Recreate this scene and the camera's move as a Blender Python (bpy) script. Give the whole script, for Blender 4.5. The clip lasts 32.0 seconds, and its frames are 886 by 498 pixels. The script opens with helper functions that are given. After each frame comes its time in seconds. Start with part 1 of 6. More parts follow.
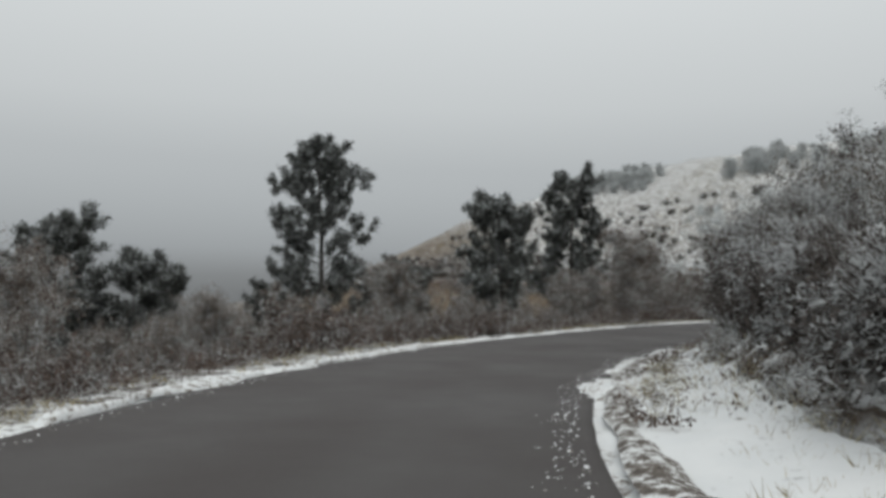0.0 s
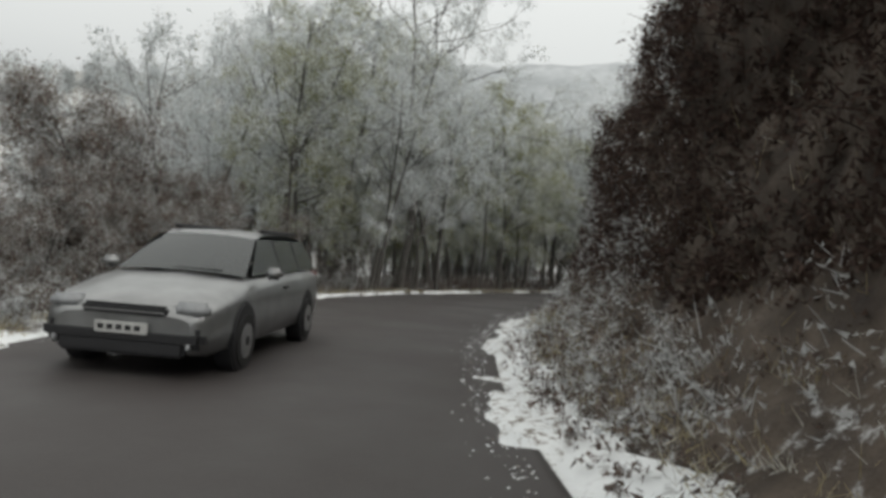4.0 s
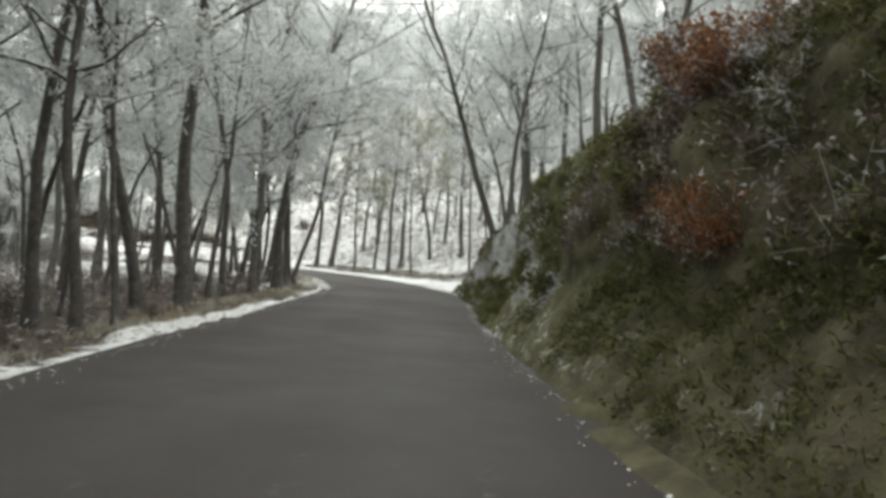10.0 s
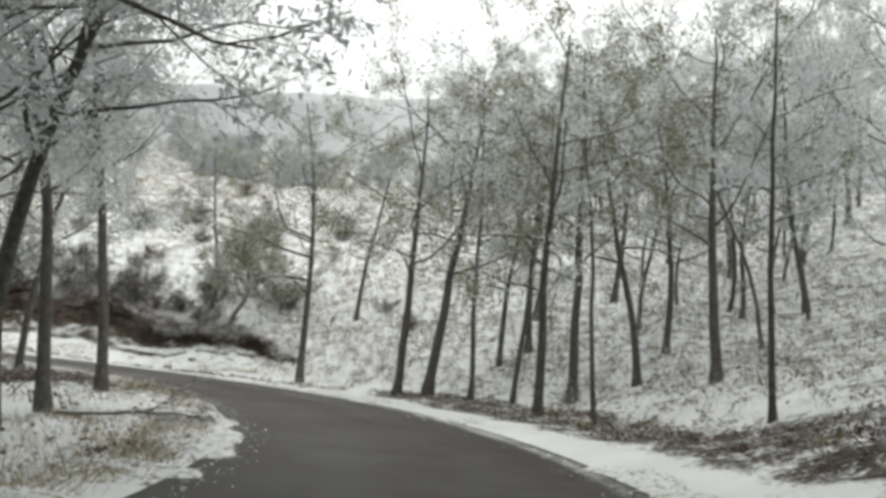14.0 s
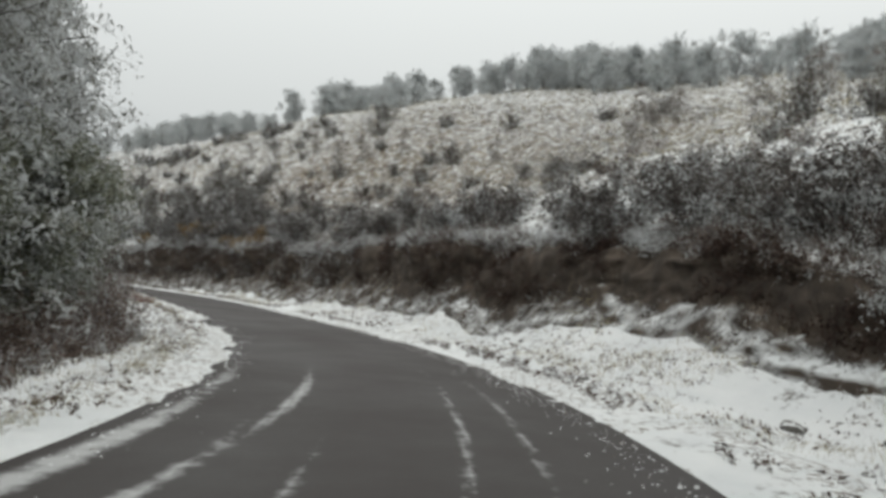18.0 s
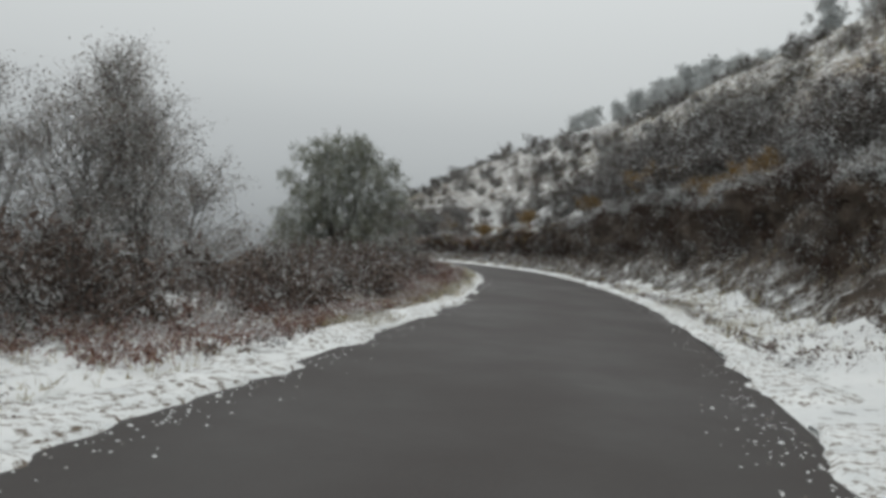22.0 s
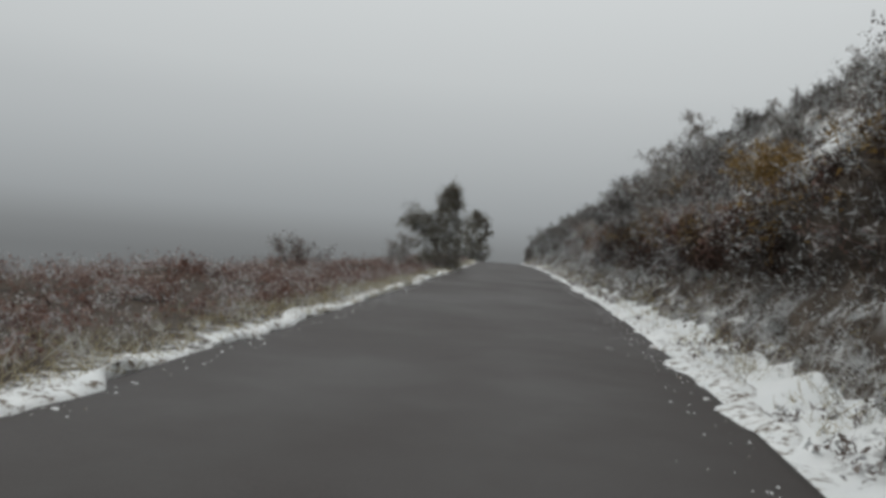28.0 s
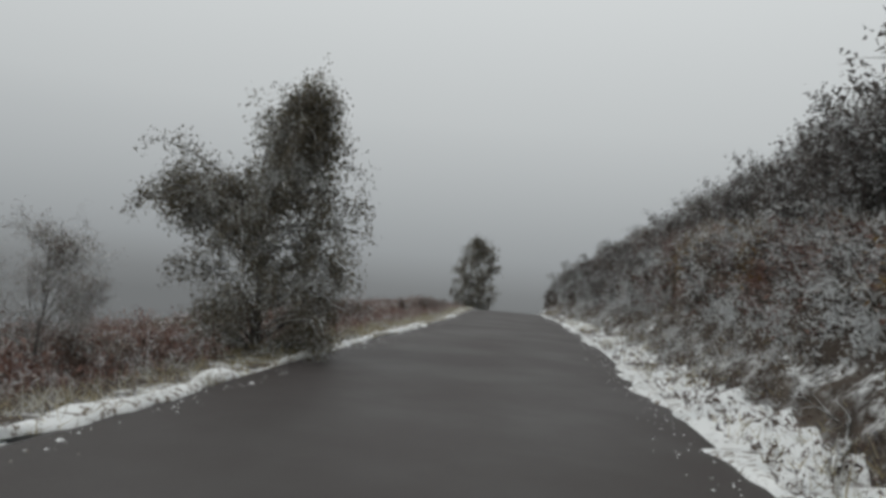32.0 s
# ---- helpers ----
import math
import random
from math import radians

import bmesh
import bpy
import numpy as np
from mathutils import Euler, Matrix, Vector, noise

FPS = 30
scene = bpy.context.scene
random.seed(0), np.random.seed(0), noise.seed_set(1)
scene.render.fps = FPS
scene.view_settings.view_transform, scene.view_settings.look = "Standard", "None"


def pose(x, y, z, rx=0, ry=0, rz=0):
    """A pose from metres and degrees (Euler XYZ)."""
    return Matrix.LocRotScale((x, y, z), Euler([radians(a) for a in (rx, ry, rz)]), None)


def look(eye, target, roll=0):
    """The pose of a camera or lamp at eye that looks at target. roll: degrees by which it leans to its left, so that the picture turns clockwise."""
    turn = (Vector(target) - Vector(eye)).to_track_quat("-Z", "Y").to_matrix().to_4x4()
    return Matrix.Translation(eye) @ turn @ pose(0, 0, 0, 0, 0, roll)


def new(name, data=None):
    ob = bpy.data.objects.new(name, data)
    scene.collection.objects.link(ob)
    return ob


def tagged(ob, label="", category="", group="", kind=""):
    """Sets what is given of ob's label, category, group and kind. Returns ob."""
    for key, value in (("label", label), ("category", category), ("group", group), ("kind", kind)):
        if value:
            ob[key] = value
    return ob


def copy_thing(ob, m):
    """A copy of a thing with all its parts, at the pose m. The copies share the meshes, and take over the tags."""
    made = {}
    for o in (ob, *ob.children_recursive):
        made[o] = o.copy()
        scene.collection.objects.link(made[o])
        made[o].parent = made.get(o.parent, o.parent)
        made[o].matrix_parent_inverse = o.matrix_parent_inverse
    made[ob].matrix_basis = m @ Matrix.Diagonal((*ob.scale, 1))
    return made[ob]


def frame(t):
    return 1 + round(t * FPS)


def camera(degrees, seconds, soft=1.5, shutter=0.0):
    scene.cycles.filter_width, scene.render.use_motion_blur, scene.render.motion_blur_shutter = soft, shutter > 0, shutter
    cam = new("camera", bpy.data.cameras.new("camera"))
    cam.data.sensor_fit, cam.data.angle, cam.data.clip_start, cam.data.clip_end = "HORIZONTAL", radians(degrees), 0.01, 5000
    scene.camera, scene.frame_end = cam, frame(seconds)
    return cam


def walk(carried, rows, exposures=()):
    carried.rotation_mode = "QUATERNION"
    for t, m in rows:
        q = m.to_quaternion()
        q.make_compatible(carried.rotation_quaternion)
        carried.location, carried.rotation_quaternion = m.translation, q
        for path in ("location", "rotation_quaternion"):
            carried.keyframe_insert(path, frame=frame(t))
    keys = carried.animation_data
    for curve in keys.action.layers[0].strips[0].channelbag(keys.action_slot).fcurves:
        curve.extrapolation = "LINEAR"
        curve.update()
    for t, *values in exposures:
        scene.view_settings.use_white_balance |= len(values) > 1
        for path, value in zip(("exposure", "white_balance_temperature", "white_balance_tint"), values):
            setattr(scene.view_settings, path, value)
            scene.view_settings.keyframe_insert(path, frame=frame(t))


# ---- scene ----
cam = camera(62, 32.0, soft=3.6)
ROWS = [
    (0.0, 2.63, 19.23, 0.79, 92.07, -0.63, -17.76),
    (0.5, 3.57, 22.49, 0.70, 90.65, -1.33, -25.27),
    (1.0, 4.92, 25.58, 0.60, 91.02, -1.72, -32.81),
    (1.5, 6.90, 28.98, 0.49, 90.25, -2.11, -39.11),
    (2.0, 9.12, 31.92, 0.39, 89.62, -2.50, -44.93),
    (2.5, 11.29, 34.19, 0.31, 89.88, -4.05, -49.16),
    (3.0, 13.72, 36.30, 0.24, 89.28, -6.64, -53.87),
    (3.5, 16.46, 38.37, 0.17, 88.79, -6.35, -61.07),
    (5.5, 28.71, 44.63, 0.01, 92.61, 0.80, -77.61),
    (6.0, 32.21, 45.72, -0.04, 89.95, 0.33, -81.85),
    (6.5, 36.09, 46.57, -0.10, 88.81, -2.89, -87.12),
    (7.0, 40.22, 47.08, -0.17, 87.84, -4.64, -91.29),
    (7.5, 44.34, 47.27, -0.26, 87.72, -4.12, -92.96),
    (8.0, 48.63, 47.32, -0.35, 87.82, -3.27, -93.18),
    (8.5, 52.64, 47.25, -0.43, 87.94, -3.34, -93.61),
    (9.0, 56.65, 47.19, -0.50, 88.37, -2.99, -93.78),
    (9.5, 60.51, 47.00, -0.56, 89.54, -2.97, -93.88),
    (10.0, 64.14, 46.85, -0.61, 90.71, -3.95, -94.42),
    (10.5, 68.25, 46.68, -0.66, 91.47, -3.30, -93.69),
    (11.0, 71.89, 46.53, -0.69, 91.88, -3.26, -92.75),
    (11.5, 74.80, 46.42, -0.71, 91.89, -3.10, -92.19),
    (12.0, 77.54, 46.34, -0.73, 91.50, -2.82, -91.22),
    (12.5, 80.10, 46.29, -0.74, 92.05, -3.27, -89.50),
    (13.0, 82.48, 46.18, -0.74, 93.99, -3.88, -87.27),
    (13.5, 85.05, 46.00, -0.74, 97.78, -4.40, -84.12),
    (15.5, 97.44, 47.28, -0.69, 93.04, -4.19, -63.83),
    (16.0, 100.38, 48.48, -0.67, 92.57, -3.20, -56.05),
    (16.5, 103.08, 50.15, -0.65, 93.82, -2.94, -46.75),
    (17.0, 105.58, 52.10, -0.62, 94.72, -3.40, -37.09),
    (17.5, 107.77, 54.41, -0.60, 94.60, -3.76, -28.79),
    (18.0, 109.61, 56.96, -0.57, 94.33, -4.11, -20.60),
    (18.5, 111.05, 59.63, -0.54, 93.98, -4.01, -12.08),
    (19.0, 112.10, 62.51, -0.51, 93.89, -4.70, -5.47),
    (19.5, 112.94, 65.77, -0.48, 92.98, -4.99, -0.42),
    (20.0, 113.51, 69.18, -0.45, 92.40, -4.40, 4.87),
    (20.5, 113.80, 72.81, -0.41, 91.82, -3.93, 9.32),
    (21.0, 113.86, 76.49, -0.36, 91.44, -3.70, 12.05),
    (21.5, 113.72, 80.07, -0.32, 91.18, -3.74, 15.29),
    (22.0, 113.44, 83.68, -0.27, 90.71, -3.66, 18.93),
    (22.5, 112.99, 88.01, -0.22, 90.48, -3.32, 21.55),
    (23.0, 112.43, 92.54, -0.15, 89.92, -2.62, 23.55),
    (23.5, 111.85, 97.09, -0.07, 91.88, -2.51, 26.55),
    (24.0, 111.11, 101.49, -0.00, 94.24, -2.31, 28.72),
    (24.5, 110.18, 105.86, 0.07, 92.61, -2.08, 30.44),
    (25.0, 109.12, 110.02, 0.13, 91.22, -1.70, 32.17),
    (25.5, 108.08, 113.80, 0.19, 90.44, -1.59, 35.04),
    (27.5, 102.62, 127.86, 0.43, 89.06, -4.00, 42.92),
    (28.0, 100.84, 130.89, 0.49, 89.96, -4.30, 42.58),
    (28.5, 99.07, 133.63, 0.53, 90.15, -5.39, 42.84),
    (29.0, 97.34, 136.15, 0.57, 90.54, -5.24, 44.30),
    (29.5, 95.62, 138.56, 0.59, 90.82, -4.68, 45.34),
    (30.0, 93.75, 141.15, 0.61, 90.51, -3.49, 45.39),
    (30.5, 92.05, 143.40, 0.63, 90.39, -3.11, 44.50),
    (31.0, 90.29, 145.65, 0.64, 90.64, -3.21, 41.31),
    (31.5, 88.35, 148.18, 0.65, 91.52, -3.61, 40.44),
    (32.0, 86.56, 150.51, 0.66, 93.12, -4.94, 44.18),
]
EXPOSURE = [(0, -0.05, 6550, 10), (2.5, 0.05, 6600, 10), (4.5, 0.4, 6800, 10), (6, 0.58, 6750, 9), (8, 0.92, 6800, 9), (9.3, 1.38, 6850, 9), (10.2, 1.28, 6950, 8), (11, 1.56, 7000, 8), (12, 1.36, 7000, 8), (13, 0.95, 6900, 9), (16, 0.35, 6750, 9), (18, 0.2, 6700, 9), (20, 0.05, 6600, 9), (25, -0.06, 6580, 10), (32, -0.16, 6580, 10)]
walk(cam, [(t, pose(*v)) for t, *v in ROWS], EXPOSURE)
BEND = [0.11, 0.12, 0.13, 0.14, 0.12, 0.04, -0.19, -0.61, -1.25, -2.06, -2.86, -3.37, -3.39, -3.15, -2.72, -2.28, -2.05, -2.02, -2.07, -2.19, -2.32, -2.31, -2.03, -1.48, -0.91, -0.56, -0.35, -0.20, 0.03, 0.23, 0.12, -0.30, -0.70, -0.53, 0.72, 2.47, 3.77, 4.34, 4.57, 4.63, 4.56, 4.35, 3.91, 3.20, 2.49, 1.97, 1.49, 0.96, 0.56, 0.34, 0.40, 0.73, 1.03, 1.01, 0.70, 0.52, 0.74, 1.23, 1.71, 1.90, 1.49, 0.81, 0.39, 0.31, 0.27, 0.19, 0.08, 0.03, -0.01, -0.09, -0.07, 0.08, 0.21, 0.28, 0.33, 0.35]
GRADE = [-1.58, -1.68, -1.88, -2.27, -2.83, -2.26, -0.88, -1.39, -2.22, -1.62, -1.09, -0.21, 0.51, 0.84, 0.92, 1.16, 1.27, 1.71, 1.51, 1.60, 1.56, 0.54, 0.27, 0.35, -0.14, -0.26]
HALF = [2.44, 2.44, 2.42, 2.39, 2.31, 2.29, 2.39, 2.38, 2.43, 2.48, 2.46, 2.37, 2.37, 2.42, 2.26, 2.13, 2.16, 2.20, 2.21, 2.15, 2.22, 2.31, 2.34, 2.38, 2.43, 2.42]

# ---- the road's line: bends and grades every few metres ----
STEP = 1.0
START = -20.0
SG = np.arange(-140.0, 461.0, STEP)
_k = np.interp(SG, START + 4.0 * np.arange(len(BEND)), BEND, 0, 0) / 100
TH = np.cumsum(_k) * STEP
TH -= np.interp(0, SG, TH)
RX, RY = np.cumsum(-np.sin(TH)) * STEP, np.cumsum(np.cos(TH)) * STEP
RX -= np.interp(0, SG, RX)
RY -= np.interp(0, SG, RY)
_g = np.interp(SG, START + 12.0 * np.arange(len(GRADE)), GRADE, 0, 0) / 100
_g = _g + np.interp(SG, [292, 330, 460], [0, -0.15, -0.3])
RZ = np.cumsum(_g) * STEP
RZ -= np.interp(0, SG, RZ)
HW = np.interp(SG, START + 12.0 * np.arange(len(HALF)), HALF)


def on_road(s, lat, z=0.0):
    """A point of the world from metres along the road and to the left of its middle."""
    t = np.interp(s, SG, TH)
    return np.array([np.interp(s, SG, RX) - lat * np.cos(t), np.interp(s, SG, RY) - lat * np.sin(t), np.interp(s, SG, RZ) + z])


def heading(s):
    return math.degrees(np.interp(s, SG, TH))


# ---- world and light: an overcast, snowy sky ----
world = bpy.data.worlds.new("sky")
scene.world = world
world.use_nodes = True
wn = world.node_tree.nodes
wl = world.node_tree.links
bg = wn["Background"]
tc = wn.new("ShaderNodeTexCoord")
sep = wn.new("ShaderNodeSeparateXYZ")
ramp = wn.new("ShaderNodeValToRGB")
wl.new(tc.outputs["Generated"], sep.inputs[0])
wl.new(sep.outputs["Z"], ramp.inputs[0])
wl.new(ramp.outputs[0], bg.inputs[0])
ramp.color_ramp.elements[0].position, ramp.color_ramp.elements[0].color = 0.0, (0.30, 0.325, 0.345, 1)
ramp.color_ramp.elements[1].position, ramp.color_ramp.elements[1].color = 1.0, (0.98, 1.0, 1.0, 1)
for p_, c_ in ((0.08, (0.40, 0.43, 0.45, 1)), (0.22, (0.60, 0.635, 0.65, 1)), (0.42, (0.76, 0.80, 0.815, 1))):
    e_ = ramp.color_ramp.elements.new(p_)
    e_.color = c_
bg.inputs[1].default_value = 0.95
sun = new("sun", bpy.data.lights.new("sun", "SUN"))
sun.data.energy, sun.data.angle, sun.data.color = 0.55, radians(40), (1.0, 0.985, 0.96)
sun.matrix_world = look((60, -40, 120), (70, 80, 0))


# ---- numpy noise ----
def _hash(ix, iy, seed):
    n = (ix.astype(np.int64) * 374761393 + iy.astype(np.int64) * 668265263 + seed * 144665) & 0x7FFFFFFF
    n = ((n ^ (n >> 13)) * 1274126177) & 0x7FFFFFFF
    return ((n ^ (n >> 16)) & 0xFFFF) / 65535.0


def vnoise(x, y, seed=0):
    ix, iy = np.floor(x), np.floor(y)
    fx, fy = x - ix, y - iy
    fx, fy = fx * fx * (3 - 2 * fx), fy * fy * (3 - 2 * fy)
    a, b = _hash(ix, iy, seed), _hash(ix + 1, iy, seed)
    c, d = _hash(ix, iy + 1, seed), _hash(ix + 1, iy + 1, seed)
    return (a + (b - a) * fx) * (1 - fy) + (c + (d - c) * fx) * fy - 0.5


def fbm(x, y, scale, octaves=4, seed=0):
    x, y = np.asarray(x, float), np.asarray(y, float)
    v, amp = 0, 1.0
    for o in range(octaves):
        v = v + amp * vnoise(x / scale * 2**o, y / scale * 2**o, seed + o)
        amp *= 0.5
    return v


# ---- the land beside the road, by metres along it ----
S_KEYS = [-20, 20, 30, 40, 50, 58, 66, 80, 92, 102, 110, 122.5, 126, 135, 147, 153, 165, 175, 190, 205, 215, 225, 235, 245, 275, 300, 325]
VERGE = [2.2, 2.2, 1.8, 1.2, 1.0, 1.0, 0.9, 0.9, 0.7, 0.2, 0.12, 0.12, 3.0, 5.0, 5.0, 4.2, 3.3, 3.0, 2.6, 0.9, 0.9, 1.0, 0.9, 0.9, 1.1, 1.1, 1.1]
BANK = [1.0, 1.0, 1.5, 2.8, 4.7, 4.9, 4.2, 3.2, 2.9, 2.9, 2.8, 1.9, 0.5, 0.4, 0.5, 1.6, 2.5, 2.6, 2.8, 2.8, 2.5, 2.0, 1.8, 1.8, 2.0, 2.2, 2.2]
SLOPE = [0.30, 0.35, 0.4, 0.45, 0.45, 0.45, 0.45, 0.45, 0.42, 0.35, 0.3, 0.3, 0.28, 0.40, 0.48, 0.46, 0.44, 0.44, 0.50, 0.70, 0.84, 0.80, 0.64, 0.64, 0.66, 0.66, 0.6]
DROP = [0.42, 0.42, 0.42, 0.40, 0.34, 0.26, 0.20, 0.15, 0.12, 0.09, 0.07, 0.05, 0.05, 0.07, 0.12, 0.20, 0.34, 0.5, 0.6, 0.65, 0.65, 0.65, 0.65, 0.65, 0.65, 0.6, 0.6]


VERGE_S = np.interp(SG, S_KEYS, VERGE)
VERGE_S = VERGE_S + np.minimum(0.9, 0.45 * VERGE_S) * fbm(SG, SG * 0 + 2, 7.0, 3, 61)
BANK_S = np.interp(SG, S_KEYS, BANK) * np.clip((352 - SG) / 30, 0, 1) * (1 + 0.35 * fbm(SG, SG * 0 + 8, 9.0, 3, 63))
APRON = [(66, 0.35), (76, 0.95), (92, 0.95), (97, 0.4)]


def rise(u, bank):
    """The bank's outline: an apron of snow and earth, a steep face, a rounded brow."""
    foot = np.interp(SG, [p[0] for p in APRON], [p[1] for p in APRON])[None]
    split = 0.25 + 0.3 * foot
    foot = np.minimum(0.30, foot / np.maximum(bank, 0.1))
    v = np.clip((u - split) / 0.36, 0, 1)
    return foot * np.clip(u / split, 0, 1) + (0.92 - foot) * v * v * (3 - 2 * v) + 0.08 * np.clip((u - 0.84) / 0.16, 0, 1)


def land(x, y, dip=0.0):
    """Height of the ground, and metres along and beside the road, for arrays of places. dip: how far the sheet sinks under the banks' own skin."""
    x, y = np.asarray(x, float).ravel(), np.asarray(y, float).ravel()
    zs, ss, ls = np.empty(len(x)), np.empty(len(x)), np.empty(len(x))
    nx, ny = -np.cos(TH), -np.sin(TH)
    for i in range(0, len(x), 20000):
        a, b = x[i:i + 20000, None] - RX, y[i:i + 20000, None] - RY
        d2 = a * a + b * b
        j = d2.argmin(1)
        side = a * nx + b * ny
        lat = np.sign(side) * np.sqrt(d2)
        w = 1 / (d2 + 0.2) ** 4
        rows = np.arange(len(j))
        near = lat[rows, j]
        w = np.where(np.sign(lat) == np.sign(near)[:, None], w, 0)
        w /= w.sum(1, keepdims=True)
        s_ = SG[None, :]
        out = np.abs(lat) - HW[None]
        verge, bank = VERGE_S[None], BANK_S[None]
        slope, drop = (np.interp(SG, S_KEYS, SLOPE) * np.clip((345 - SG) / 35, -0.4, 1))[None], np.interp(SG, S_KEYS, DROP)[None]
        run = 0.35 + 0.42 * bank
        u = np.clip((out - verge) / run, 0, 1)
        far = np.maximum(out - verge - run, 0)
        right = 0.06 * np.clip(out, 0, 3) + bank * rise(u, bank) + slope * 90 * (1 - np.exp(-far / 90))
        left = 0.05 * np.clip(out, 0, 0.8) - drop * 110 * (1 - np.exp(-np.maximum(out - np.interp(SG, [60, 140, 165, 400], [2.0, 3.0, 6.5, 6.0])[None], 0) / 110))
        left = left - 45 * (1 - np.exp(-np.maximum(out - 33, 0) / 100))
        h = RZ[None] + np.where(lat < 0, right, left) - 0.05
        zs[i:i + 20000] = (w * h).sum(1)
        ss[i:i + 20000] = SG[j]
        ls[i:i + 20000] = near
    out = np.abs(ls) - np.interp(ss, SG, HW)
    rough = np.clip((out - 0.4) / 2.5, 0, 1)
    zs = zs + rough * (0.45 * fbm(x, y, 3.2, 4, 3) + 1.6 * np.clip(out / 20, 0, 1) * fbm(x, y, 16, 3, 9))
    skin = np.clip((ss - 13) / 2, 0, 1) * np.clip((126 - ss) / 2, 0, 1) + np.clip((ss - 152) / 3, 0, 1) * np.clip((318 - ss) / 2, 0, 1)
    past = out - np.interp(ss, SG, VERGE_S)
    run = 0.35 + 0.42 * np.interp(ss, SG, BANK_S)
    steep = (ls < 0) * skin * np.clip(past / 0.4 + 0.3, 0, 1) * np.clip((1.25 * run - past) / 0.4, 0, 1)
    zs = zs - 0.7 * steep * dip
    zs = zs - 0.10 * (out < 0.05)
    return zs, ss, ls


def ground_z(x, y):
    return float(land([x], [y])[0][0])


# ---- materials ----
def material(name, build):
    m = bpy.data.materials.new(name)
    m.use_nodes = True
    n, l = m.node_tree.nodes, m.node_tree.links
    build(n, l, n["Principled BSDF"])
    return m


def noise_node(n, l, scale, detail=4, rough=0.6, coord="Object"):
    t = n.new("ShaderNodeTexCoord")
    k = n.new("ShaderNodeTexNoise")
    k.inputs["Scale"].default_value, k.inputs["Detail"].default_value, k.inputs["Roughness"].default_value = scale, detail, rough
    l.new(t.outputs[coord], k.inputs["Vector"])
    return k.outputs["Fac"]


def ramp_node(n, l, fac, stops):
    r = n.new("ShaderNodeValToRGB")
    els = r.color_ramp.elements
    els[0].position, els[0].color = stops[0][0], (*stops[0][1], 1)
    els[1].position, els[1].color = stops[-1][0], (*stops[-1][1], 1)
    for p, c in stops[1:-1]:
        els.new(p).color = (*c, 1)
    l.new(fac, r.inputs[0])
    return r.outputs[0]


def mix_node(n, l, fac, a, b):
    k = n.new("ShaderNodeMix")
    k.data_type = "RGBA"
    for sock, v in ((k.inputs[0], fac), (k.inputs[6], a), (k.inputs[7], b)):
        if isinstance(v, (tuple, float, int)):
            sock.default_value = (*v, 1) if isinstance(v, tuple) else v
        else:
            l.new(v, sock)
    return k.outputs[2]


def calc(n, l, op, a, b=0.0, c=None):
    k = n.new("ShaderNodeMath")
    k.operation = op
    k.use_clamp = op in ("MULTIPLY_ADD",)
    for sock, v in zip(k.inputs, (a, b) if c is None else (a, b, c)):
        if isinstance(v, (float, int)):
            sock.default_value = v
        else:
            l.new(v, sock)
    return k.outputs[0]


def bump(n, l, b, fac, strength, distance):
    k = n.new("ShaderNodeBump")
    k.inputs["Strength"].default_value, k.inputs["Distance"].default_value = strength, distance
    l.new(fac, k.inputs["Height"])
    l.new(k.outputs[0], b.inputs["Normal"])


def up_mask(n, l, low, high):
    """1 on faces that look up, 0 on steep ones."""
    g = n.new("ShaderNodeNewGeometry")
    s_ = n.new("ShaderNodeSeparateXYZ")
    l.new(g.outputs["Normal"], s_.inputs[0])
    m = n.new("ShaderNodeMapRange")
    m.inputs["From Min"].default_value, m.inputs["From Max"].default_value = low, high
    l.new(s_.outputs["Z"], m.inputs["Value"])
    return m.outputs[0]


